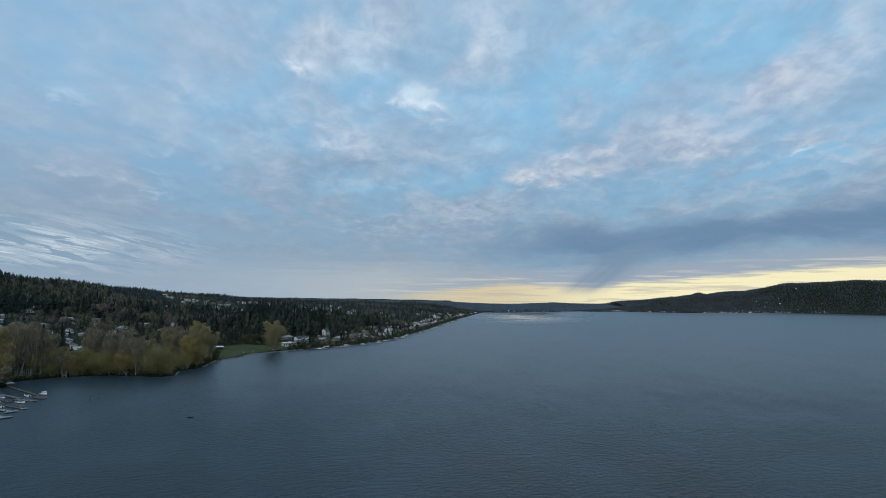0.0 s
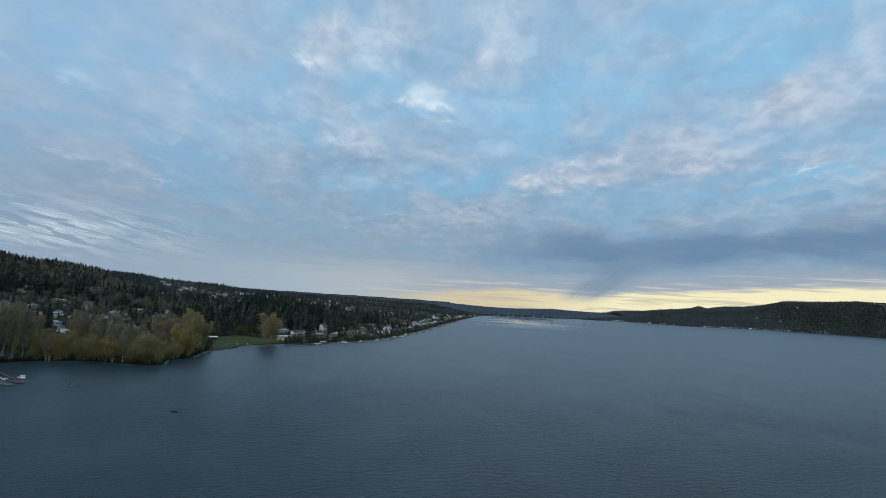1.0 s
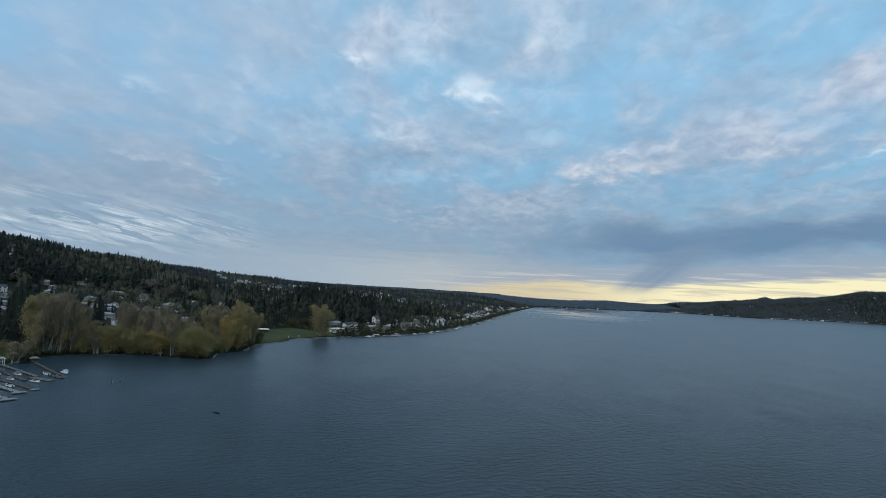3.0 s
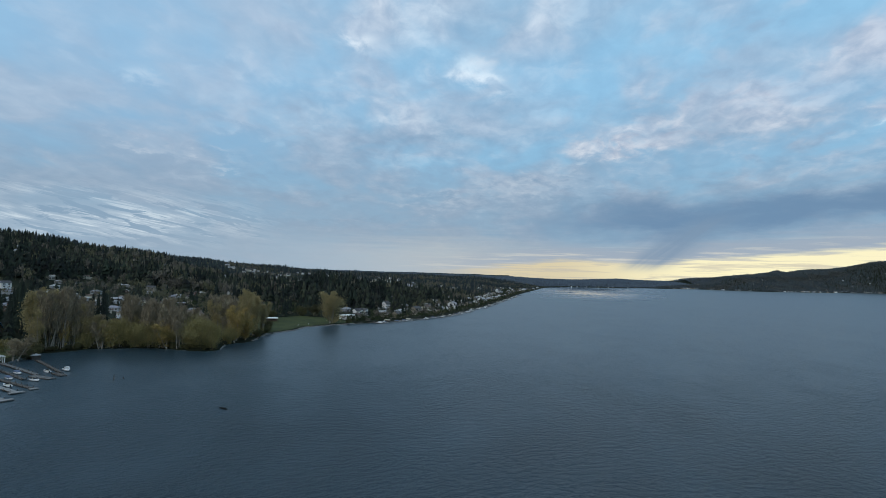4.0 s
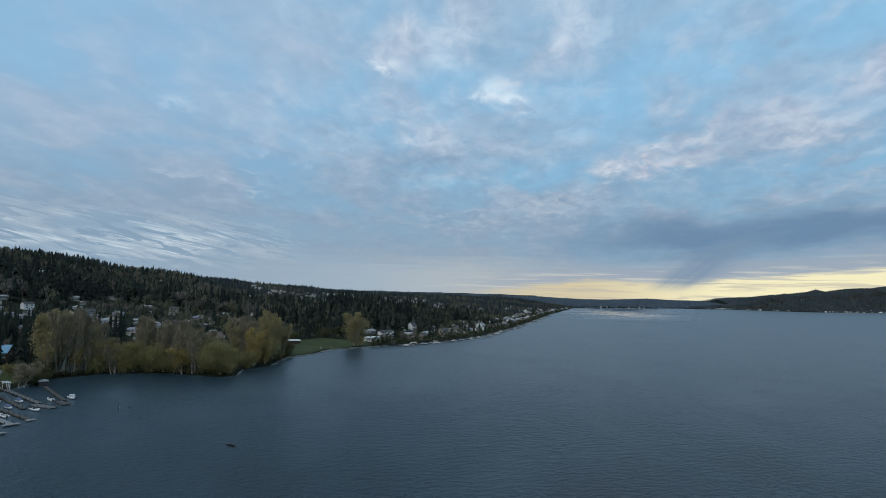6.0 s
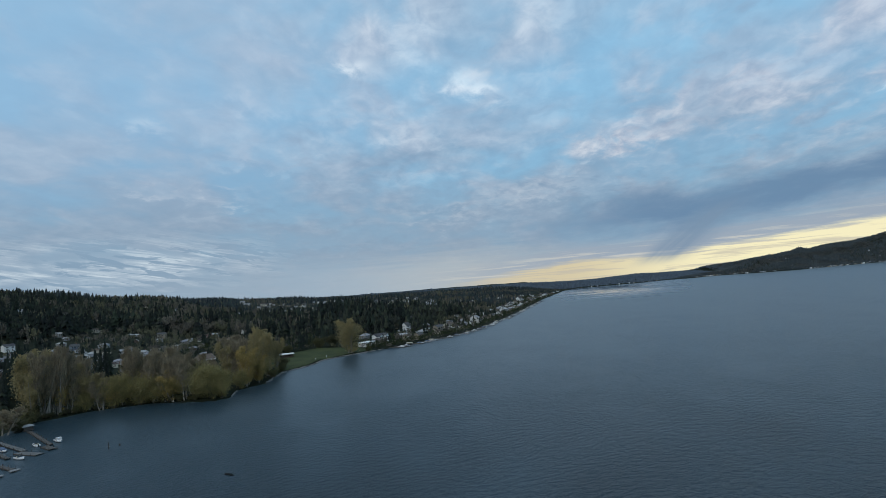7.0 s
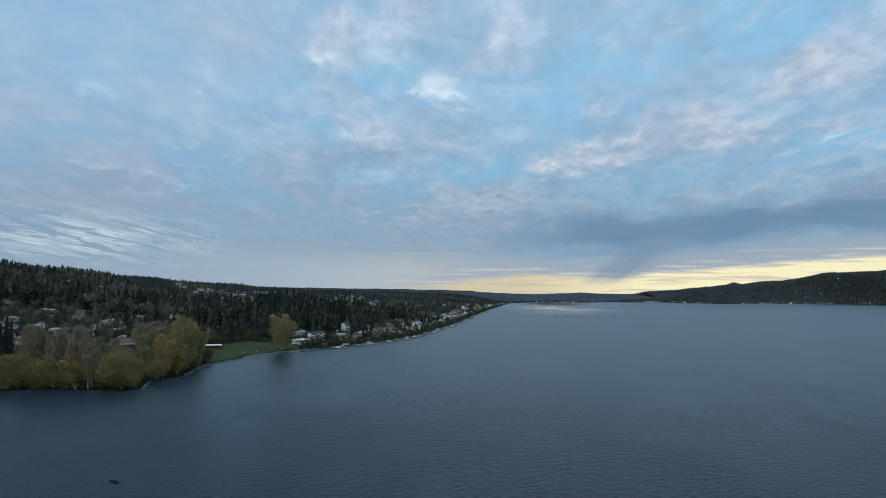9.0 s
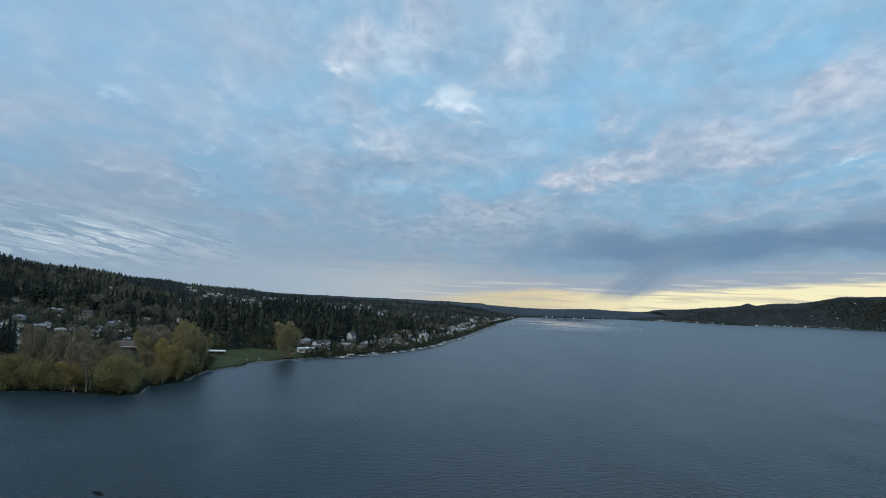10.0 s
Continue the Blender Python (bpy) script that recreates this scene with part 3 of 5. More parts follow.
def beach(name, label, i0, i1, out, back, seed):
    """A ribbon of pale gravel along the water's edge."""
    rng = random.Random(seed)
    pts = WEST_SHORE[i0:i1]
    so = Soup()
    rows = []
    for (ax, ay), (bx, by) in zip(pts, pts[1:]):
        d = math.hypot(bx - ax, by - ay)
        nx, ny = -(by - ay) / d, (bx - ax) / d
        for s in range(int(d // 3)):
            u = s * 3 / d
            x, y, w = ax + (bx - ax) * u, ay + (by - ay) * u, rng.uniform(0.25, 1.5)
            rows.append(((x - nx * out * w, y - ny * out * w, -0.25), (x + nx * back * 0.4, y + ny * back * 0.4, 0.38 * w), (x + nx * back * w, y + ny * back * w, 0.75)))
    for a, b in zip(rows, rows[1:]):
        if rng.random() < 0.2:  # grass reaches the water here
            continue
        for j in (0, 1):
            so.poly(a[j], b[j], b[j + 1], a[j + 1])
    ob = new(name, so.mesh(name, GRAVEL, True))
    return tagged(ob, label, "beach", kind="structure")


beach("gravel_beach", "narrow pale gravel beach round the wooded point", 10, 12, 0.3, 0.6, 3)
beach("park_beach", "narrow pale gravel beach below the park lawn", 13, 18, 0.3, 0.6, 4)

# ---- trees ----
def cone_template(tiers, spikes, seed):
    """A conifer of ragged drooping tiers, unit height and unit radius."""
    rng = random.Random(seed)
    v, f = [], []
    for i in range(tiers):
        z0 = 0.08 + 0.92 * (i / tiers) ** 0.92
        z1 = min(1.0, z0 + 1.75 / tiers)
        r = (1 - z0) ** 0.8 * rng.uniform(0.82, 1.12)
        a0 = rng.uniform(0, 6)
        top = len(v)
        v.append((0, 0, z1))
        for s in range(spikes * 2):
            a = a0 + math.pi * s / spikes
            q = r * (rng.uniform(0.85, 1.2) if s % 2 == 0 else rng.uniform(0.4, 0.6))
            v.append((q * math.cos(a), q * math.sin(a), z0 + (0.0 if s % 2 == 0 else 0.5 / tiers) + rng.uniform(-0.01, 0.01)))
        n = spikes * 2
        f += [(top, top + 1 + s, top + 1 + (s + 1) % n) for s in range(n)]
    return v, f


def clump_template(leaves, seed, size=0.16, stem=True):
    """A loose broadleaf crown of small leaf clumps, unit height, unit radius."""
    rng = random.Random(seed)
    v, f = [], []
    lobes = [(rng.uniform(-0.45, 0.45), rng.uniform(-0.45, 0.45), rng.uniform(0.40, 0.85), rng.uniform(0.25, 0.45)) for _ in range(7)]
    for _ in range(leaves):
        lx, ly, lz, lr = rng.choice(lobes)
        d = Vector((rng.gauss(0, 1), rng.gauss(0, 1), rng.gauss(0, 1))).normalized() * lr * rng.uniform(0.45, 1.05)
        c = Vector((lx, ly, lz)) + Vector((d.x, d.y, d.z * 0.55))
        i = len(v)
        for _ in range(3):
            v.append((c.x + rng.uniform(-size, size), c.y + rng.uniform(-size, size), c.z + rng.uniform(-size, size) * 0.5))
        f.append((i, i + 1, i + 2))
    if stem:
        i = len(v)
        v += [(0.03, 0, 0), (-0.02, 0.03, 0), (-0.02, -0.03, 0), (0.0, 0.0, 0.7)]
        f += [(i, i + 1, i + 3), (i + 1, i + 2, i + 3), (i + 2, i, i + 3)]
    return v, f


def make_conifer(seed, tiers=15, spikes=7):
    """A fir: trunk and a crown of drooping sprays. Unit height 1, radius about 1."""
    base = new("conifer_tree")
    base.empty_display_size = 0.2
    tr = Soup()
    tr.tube([(0, 0, 0), (0.004, 0, 0.4), (0, 0, 0.97)], [0.055, 0.038, 0.006], 6)
    part("trunk", tr, BARK, base)
    so = Soup()
    so.v, so.f = cone_template(tiers, spikes, seed)
    part("crown", so, CONIFER, base)
    return base


def limb_points(rng, start, way, length, rise, steps=5, wander=0.16):
    pts, p, d = [Vector(start)], Vector(start), Vector(way).normalized()
    for _ in range(steps):
        d = (d + Vector((rng.gauss(0, wander), rng.gauss(0, wander), rng.gauss(0, wander) + rise))).normalized()
        p = p + d * (length / steps)
        pts.append(p.copy())
    return pts


def make_broadleaf(name, seed, height, width, leaf, bark, leaves, leaf_size, stems=1, spread=0.8, start=0.22, rise=0.12, shape=0.6, twigs=True, open_=0.10, sway=0.30):
    """A tree with trunk, limbs and a crown of many small leaves or bare twigs, at true size."""
    rng = random.Random(seed)
    base = new(name)
    wood, crown = Soup(), Soup()
    tips = []
    for s in range(stems):
        lean = Vector((rng.gauss(0, 0.10), rng.gauss(0, 0.10), 1)) if stems == 1 else Vector((rng.gauss(0, sway), rng.gauss(0, sway), 1))
        foot = Vector((rng.gauss(0, 0.03), rng.gauss(0, 0.03), -0.01)) * height if stems > 1 else Vector((0, 0, -0.01 * height))
        tall = height * (rng.uniform(0.78, 1.0) if s else 0.98)
        trunk = limb_points(rng, foot, lean, tall, 0.05, 7, 0.05)
        r0 = tall * (0.017 if stems == 1 else 0.014 if twigs else 0.012)
        wood.tube(trunk, [r0 * (1 - 0.85 * j / 7) for j in range(8)], 7)
        for b in range(int(22 / stems ** 0.6)):
            u = rng.uniform(start, 0.97)
            j = min(int(u * 7), 6)
            at = trunk[j].lerp(trunk[j + 1], u * 7 - j)
            full = math.sin(math.pi * min(1, (u - start * 0.6) / (1 - start * 0.6)) ** shape) * 0.85 + 0.15
            length = width * 0.5 * full * rng.uniform(0.65, 1.1)
            a = rng.uniform(0, math.tau)
            pts = limb_points(rng, at, (math.cos(a) * spread, math.sin(a) * spread, rng.uniform(0.35, 0.9)), length * 1.25, rise)
            wood.tube(pts, [r0 * 0.38 * (1 - u * 0.6) * (1 - 0.8 * q / 5) for q in range(6)], 4)
            tips += [(p, length * 0.20 + 0.25) for p in pts[2:]]
            for _ in range(3):
                q = rng.choice(pts[2:])
                w = (rng.gauss(0, 1), rng.gauss(0, 1), rng.uniform(0.0, 1.2))
                sub = limb_points(rng, q, w, length * 0.45, rise * 0.6, 3)
                wood.tube(sub, [r0 * 0.13, r0 * 0.1, r0 * 0.07, r0 * 0.03], 3)
                tips += [(p, length * 0.16 + 0.25) for p in sub[1:]]
    for _ in range(leaves):
        p, r = rng.choice(tips)
        c = p + Vector((rng.gauss(0, r), rng.gauss(0, r), rng.gauss(0, r * 0.8)))
        if c.z < height * open_:
            c.z = height * open_ + rng.uniform(0, 0.05) * height
        if twigs:
            w = Vector((rng.gauss(0, 0.35), rng.gauss(0, 0.35), rng.uniform(0.5, 1.4))).normalized() * leaf_size * rng.uniform(2.0, 4.0)
            n = Vector((rng.gauss(0, 1), rng.gauss(0, 1), rng.gauss(0, 1))).normalized() * leaf_size * 0.17
            crown.poly(c - n, c + n, c + w)
        else:
            a = Vector((rng.gauss(0, 0.6), rng.gauss(0, 0.6), rng.gauss(0, 1.3))).normalized() * leaf_size * rng.uniform(0.7, 1.6)
            b = a.cross(Vector((rng.gauss(0, 1), rng.gauss(0, 1), rng.gauss(0, 1)))).normalized() * leaf_size * rng.uniform(0.4, 0.9)
            crown.poly(c - a, c + b * 1.5, c + a)
    part("trunk", wood, bark, base, shade=True)
    part("crown", crown, leaf, base)
    return base


def stand(kind, x, y, h, w=1.0, turn=0.0, sink=0.1, tag=None):
    """A copy of a tree kind, on the ground, scaled to the height h (its width by w)."""
    proto, tall = kind
    s = h / tall
    ob = copy_thing(proto, pose(x, y, max(height_at(x, y), 0.0) - sink, 0, 0, turn) @ Matrix.Diagonal((s * w, s * w, s, 1)))
    if tag:
        tagged(ob, *tag)
    return ob


def kinds(n, make):
    return [make(s) for s in range(n)]


cottonwoods = kinds(3, lambda s: (tagged(make_broadleaf("cottonwood_tree", 11 + s, 24, 9.5, OLIVE, PALE_BARK, 8500, 0.31, 5, 0.40, 0.08, 0.36, 0.8, False, 0.05, 0.20), "tall cottonwood with thin olive spring leaves on the shore", "tree", "trees of the wooded point"), 24))
golden = kinds(2, lambda s: (tagged(make_broadleaf("poplar_tree", 31 + s, 22, 10, YELLOW, PALE_BARK, 7000, 0.32, 3, 0.42, 0.06, 0.26, 0.8, False, 0.04, 0.18), "broad poplar with yellow-olive spring leaves on the shore", "tree", "trees of the wooded point"), 22))
bare = kinds(3, lambda s: (tagged(make_broadleaf("bare_alder_tree", 51 + s, 20, 7.0, TWIG, PALE_BARK, 4200, 0.56, 3, 0.40, 0.20, 0.32, 0.75, True, 0.14, 0.10), "leafless grey-brown alder with pale trunk on the shore", "tree", "trees of the wooded point"), 20))
willows = kinds(3, lambda s: (tagged(make_broadleaf("willow_tree", 71 + s, 11, 15, WILLOW, BARK, 9500, 0.28, 5, 0.95, 0.05, 0.03, 0.6, False, 0.02), "low spreading yellow-green willow at the water's edge", "tree", "trees of the wooded point"), 11))
shrubs = kinds(2, lambda s: (tagged(make_broadleaf("shoreline_bush", 91 + s, 5, 6, WILLOW if s else BRUSH, BARK, 3000, 0.24, 4, 0.9, 0.05, 0.05, 0.6, False, 0.02), "rounded green bush low on the shore", "bush"), 5))
firs = kinds(4, lambda s: (tagged(make_conifer(s + 5, 13 + s, 7), "tall dark green fir on the wooded hillside", "tree", "firs of the hillside"), 1.0))

# the wooded point and the shore before the houses: x, y, height, crown width in metres
def stand_row(kinds_, wide, rows, seed):
    rng = random.Random(seed)
    for i, (x, y, h, w) in enumerate(rows):
        tall = kinds_[0][1]
        stand(kinds_[i % len(kinds_)], x, y, h, w / (wide * h / tall), rng.uniform(0, 360))


COLUMNS = [(-269.5, 343, 35, 14), (-270, 350, 35.4, 13), (-264, 340, 27, 11), (-254, 358.5, 27, 9.5), (-249, 361, 20, 10), (-244, 363, 16, 9), (-192, 452, 33.6, 14.5),
           (-195, 447, 34.6, 10), (-189, 461, 25, 9), (-188, 446, 31, 11), (-198, 456, 30.5, 13), (-191, 440, 28, 11)]
ALDERS = [(-268, 354, 33, 10), (-259, 361, 28, 9), (-262, 346, 30, 9), (-256, 357, 27, 9), (-266, 345, 31, 9), (-251, 366, 18.5, 8), (-265.3, 349, 35, 8.5), (-263.4, 353, 33.9, 8), (-261, 356, 30.5, 8.2), (-258, 352, 31, 7.5), (-236.7, 375, 27.3, 7), (-235.8, 378, 30.2, 8.2), (-231.9, 379, 25.6, 9),
          (-224.4, 382.5, 27, 11), (-218.9, 385, 28.3, 11), (-213.3, 387.5, 25.4, 8.5), (-207.7, 390, 22, 8), (-204.3, 431, 28.9, 12), (-202.8, 439, 22.6, 9), (-200.3, 398, 16, 8),
          (-210, 404, 17.5, 8), (-252, 314, 12, 8), (-244, 372, 15, 7), (-229, 392, 20, 9), (-214, 412, 17, 8),
          (-243, 361.5, 16, 6), (-221, 375, 24, 7), (-213.5, 375.5, 23, 9), (-203, 374.5, 21, 8), (-209, 376.5, 24, 9), (-217, 377, 25, 9)]
POPLARS = [(-187.4, 415.5, 23.5, 11), (-208.5, 374, 17.5, 11), (-184, 422, 18, 10), (-240, 365, 14.5, 9)]
WILLOWS = [(-188.5, 375.5, 16, 17), (-191.5, 386, 13.5, 12), (-184, 378.5, 12.5, 11), (-237.7, 364.5, 15.4, 14), (-226.8, 369.5, 13.8, 16), (-185.3, 426.5, 12.6, 13), (-249, 358, 9, 9),
           (-198, 377, 6.5, 8), (-186, 404, 9.5, 9), (-182, 376, 10, 9)]
stand_row(cottonwoods, 10, COLUMNS, 8)
stand_row(bare, 5.8, ALDERS, 9)
stand_row(golden, 10, POPLARS, 10)
stand_row(willows, 14, WILLOWS, 12)
park_tree = make_broadleaf("poplar_tree", 38, 29, 22, OLIVE, PALE_BARK, 14000, 0.38, 7, 0.62, 0.02, 0.30, 0.5, False, 0.02, 0.13)
park_tree.matrix_basis = pose(-163.5, 556, height_at(-163.5, 556) - 0.1, 0, 0, 70) @ Matrix.Diagonal((1.15, 1.15, 1, 1))
tagged(park_tree, "broad poplar in olive spring leaf at the park's end", "tree")
rng = random.Random(14)
BUSHES = [(-266, 341, 6.8, 0), (-260.5, 336, 4.5, 0), (-263, 331, 5, 1), (-251, 318, 5.5, 0), (-256, 331, 3.5, 0), (-243, 289, 6.5, 0), (-238, 282, 6, 0), (-241, 277, 5.5, 1), (-248, 284, 5, 0),
          (-195, 484, 6.5, 0), (-187, 466, 5, 0), (-210, 602, 8.4, 0), (-197.4, 607.6, 9.8, 0), (-224, 562.8, 7, 0), (-179.2, 599.2, 7, 0), (-151.2, 567, 4.2, 0)]
for x, y, h, i in BUSHES:
    stand(shrubs[i], x, y, h, 1.0, rng.uniform(0, 360))

# low willow brush along the water's edge before them
rng = random.Random(91)
for i in range(26):
    u = i / 25
    x = float(np.interp(u, (0, 0.3, 0.55, 0.8, 1), (-261, -247.5, -223, -203, -186))) + rng.uniform(-2, 1)
    y = float(np.interp(u, (0, 0.3, 0.55, 0.8, 1), (338, 360, 374.5, 373, 372.5))) + rng.uniform(0, 2.0)
    stand(shrubs[0], x, y, rng.uniform(1.6, 3.6), rng.uniform(0.8, 1.1), rng.uniform(0, 360))

# slender trees thinly spread behind the shore
rng = random.Random(77)
for i in range(8):
    u = rng.uniform(0, 1)
    x = -274 + 80 * u + rng.uniform(-4, 4)
    y = 366 + 46 * u + rng.uniform(-3, 18)
    if inland(np.array([x]), np.array([y]), WEST_SHORE, [(1560, 9000), (-9000, 9000), (-9000, -420)])[0] > 5:
        kind = rng.choice((bare, bare, willows))
        stand(rng.choice(kind), x, y, rng.uniform(7, 11) if kind is willows else rng.uniform(11, 15), rng.uniform(0.9, 1.2), rng.uniform(0, 360))

# dark firs close behind the blue-roofed house
rng = random.Random(66)
for i in range(24):
    x, y = rng.uniform(-352, -282), rng.uniform(374, 432)
    h, w = rng.uniform(20, 31), rng.uniform(4.2, 5.6)
    copy_thing(firs[i % 4][0], pose(x, y, height_at(x, y) - 0.2, 0, 0, rng.uniform(0, 360)) @ Matrix.Diagonal((w, w, h, 1)))

# ---- the woods on the hills ----
def far_enough(x, y, spots):
    keep = np.ones(len(x), bool)
    for sx, sy, r in spots:
        keep &= (x - sx) ** 2 + (y - sy) ** 2 > r * r
    return keep


def scatter(n, turn0, turn1, r0, r1, seed):
    """Random places, even over the sector's area."""
    g = np.random.default_rng(seed)
    a = np.radians(g.uniform(turn0, turn1, n))
    r = np.sqrt(g.uniform(r0 * r0, r1 * r1, n))
    return -7 + r * np.sin(a), 84 + r * np.cos(a), g


def in_ring(x, y, ring):
    ins = np.zeros(len(x), bool)
    for (ax, ay), (bx, by) in zip(ring, ring[1:] + ring[:1]):
        if ay != by:
            ins ^= ((ay > y) != (by > y)) & (x < (bx - ax) * (y - ay) / (by - ay) + ax)
    return ins


# house plots: x, y, clear radius
VILLAGE = [(-396.7, 507.5), (-374, 500.5), (-377.3, 515.9), (-374.7, 530.3), (-353.4, 479.6), (-338.8, 465.4), (-408, 514.3), (-388.9, 494), (-326.4, 474.3), (-318, 458.3),
           (-331.6, 490.8), (-295.3, 446.3), (-306, 441.6), (-353.1, 566.4), (-390.6, 624.7), (-433.6, 462.1), (-438.9, 501.2), (-376.3, 437.1), (-334.9, 609.9), (-300.4, 557.8),
           (-341, 536.8), (-272, 510.4), (-222, 541.5), (-354.9, 643.9), (-366, 640), (-418, 545), (-360, 508)]
UPHILL = [(-621, 631.6), (-616.7, 645.7), (-645.6, 688.5), (-633.5, 708.4), (-555.8, 604.4), (-505.4, 538.3), (-540.5, 669.7), (-516.1, 785.7), (-520.8, 841.3), (-560, 852),
          (-700, 896), (-490, 980), (-420, 868), (-637, 966), (-161.6, 822.5), (-532, 602)]
SHORE_HOMES = [(-162.4, 602), (-156.8, 632.8), (-138.6, 658), (-179.2, 658), (-148.4, 700), (-124.6, 688.8), (-109.2, 709.8), (-165.2, 756), (-100.8, 744.8), (-133, 763), (-147, 716.8),
               (-86.8, 791), (-112, 812), (-77, 840), (-67.2, 896), (-92.4, 896), (-56, 952), (-84, 966), (-42, 1029), (-67.2, 1050), (-30.8, 1106), (-53.2, 1134),
               (-16.8, 1190), (-39.2, 1232), (0, 1302), (-25.2, 1330), (11.2, 1414), (-14, 1442), (28, 1540), (42, 1652), (63, 1764), (84, 1890), (105, 2030), (133, 2212)]
FIRST_HOMES = [(-498, 616), (-352, 598), (-492, 660), (-452, 600), (-434, 650), (-406, 678), (-330, 588), (-524, 644), (-368, 682), (-566, 648), (-553, 734), (-476, 738), (-420, 766)]
FAR_HOMES = [(-704.2, 1443.4), (-728, 1470), (-658, 1428), (-616, 1372), (-560, 1456), (-462, 1344), (-784, 1568), (-350, 1260), (-280, 1344), (-224, 1414), (-168, 1302), (-126, 1400), (-196, 1190)]
# low homes packed between the others of the village
g = np.random.default_rng(61)
PACKED = []
while len(PACKED) < 44:
    px, py = VILLAGE[int(g.integers(0, 18))]
    a, r = g.uniform(0, 6.28), g.uniform(12, 30)
    hx, hy = px + r * math.cos(a), py + r * math.sin(a)
    if hx < -282 and hy > 436 and all(math.hypot(hx - qx, hy - qy) > 10.5 for qx, qy in VILLAGE + PACKED):
        PACKED.append((hx, hy))
# further rows of homes up the slope above the west shore
g = np.random.default_rng(23)
ROWS = []
for back, y0 in ((20, 640), (42, 625), (78, 820), (112, 960), (150, 1080), (190, 1180)):
    for hy in np.arange(y0, 1950, 25 + back * 0.2):
        hy += g.uniform(-9, 9)
        hx = float(np.interp(hy, [p[1] for p in WEST_SHORE[17:26]], [p[0] for p in WEST_SHORE[17:26]])) - back + g.uniform(-8, 8)
        if g.uniform() < (0.85 if hy < 1250 else 0.5):
            ROWS.append((hx, float(hy)))
spots = [(x, y, 6.5) for x, y in VILLAGE] + [(x, y, 5.5) for x, y in PACKED] + [(x + 5, y - 7, 3.5) for x, y in PACKED] + [(x, y, 7) for x, y in UPHILL] + [(x, y, 6.5) for x, y in SHORE_HOMES] + [(x, y, 4.5) for x, y in FIRST_HOMES] + [(-266, 498, 9), (-260, 486, 8), (-254, 472, 7)] + [(x, y, 13) for x, y in FAR_HOMES]
# a neighbourhood of small homes along the far ridge
g = np.random.default_rng(37)
RIDGE = []
while len(RIDGE) < 64:
    a, r = radians(g.uniform(-27, -9)), g.uniform(1080, 1640)
    hx, hy = -7 + r * math.sin(a), 84 + r * math.cos(a)
    if all(math.hypot(hx - px, hy - py) > 20 for px, py in RIDGE + FAR_HOMES):
        RIDGE.append((hx, hy))
# plots of smaller homes dotted over the wooded slopes
g = np.random.default_rng(19)
DOTTED = []
while len(DOTTED) < 84:
    a, r = radians(g.uniform(-50, -12)), 600 + 1100 * g.uniform() ** 1.3
    hx, hy = -7 + r * math.sin(a), 84 + r * math.cos(a)
    if -780 < hx < (-330 if hy < 950 else -170) and not (hx > -210 - (hy - 600) * 0.35 and hy < 1000) and all(math.hypot(hx - px, hy - py) > 25 for px, py in DOTTED + VILLAGE + UPHILL + FAR_HOMES):
        DOTTED.append((hx, hy))
spots += [(x, y, 8) for x, y in DOTTED + RIDGE] + [(x + 9, y - 19, 10) for x, y in RIDGE] + [(x + 6, y - 8, 6) for x, y in DOTTED] + [(x + 11, y - 15, 6) for x, y in DOTTED]
spots += [(x + 6, y - 8, 5) for x, y in VILLAGE + UPHILL] + [(x + 11, y - 13, 10) for x, y in FAR_HOMES] + [(x + 24, y - 42, 16) for x, y in FAR_HOMES[:3]] + [(x + 40, y - 80, 15) for x, y in FAR_HOMES[:3]] + [(x + 8, y - 3, 5) for x, y in SHORE_HOMES] + [(x, y, 5.5) for x, y in ROWS] + [(x + 5, y - 6, 3.5) for x, y in ROWS]

x, y, g = scatter(56000, -60, 6.0, 320, 2450, 5)
west = inland(x, y, WEST_SHORE, [(1560, 9000), (-9000, 9000), (-9000, -420)])
rng_away = np.hypot(x + 7, y - 84)
keep = (west > 9) & (west < 1060) & ~in_ring(x, y, PARK) & ~in_ring(x, y, YARD) & far_enough(x, y, spots)
zone = np.sin(x / 61 + 1.3) * np.sin(y / 47 + 0.6) + 0.8 * np.sin(x / 33 - y / 41) + 0.5 * np.sin(x / 19 + y / 23)  # groves and clearings
keep &= g.uniform(0, 1, len(x)) < np.interp(rng_away, (320, 980, 1680, 2380), (0.9, 0.8, 0.85, 0.85)) * np.interp(zone, (-1.6, -0.5, 0.5), (0.45, 0.8, 1.0))
village = (x > -483) & (x < -231) & (y > 406) & (y < 672)
point = (x > -280) & (y < 455)
keep &= ~(village & (g.uniform(0, 1, len(x)) < 0.12)) & ~point
homes = (west < 60) & (y > 560)
keep &= ~(homes & (g.uniform(0, 1, len(x)) < 0.05))
x, y, west, rng_away, homes, village, zone = (q[keep] for q in (x, y, west, rng_away, homes, village, zone))
z = ground_height(x, y) - 0.3
bearing = np.degrees(np.arctan2(x + 7, y - 84))
town = (bearing > -28) & (bearing < -8) & (rng_away > 1020) & (rng_away < 1680)
patch = np.sin(x / 57 + 2.0) * np.sin(y / 80) + 0.6 * np.sin(x / 27 - y / 32) + g.normal(0, 0.5, len(x))
dense = (x > -210 - (y - 600) * 0.35) & (y > 600) & (y < 1000)  # the closed fir wood behind the park
leafy = patch > np.where(homes, 0.2, np.where(village, 0.1, np.where(dense, 1.6, np.interp(zone, (-1.5, 0.0, 1.5), (-0.4, 0.36, 1.2)))))
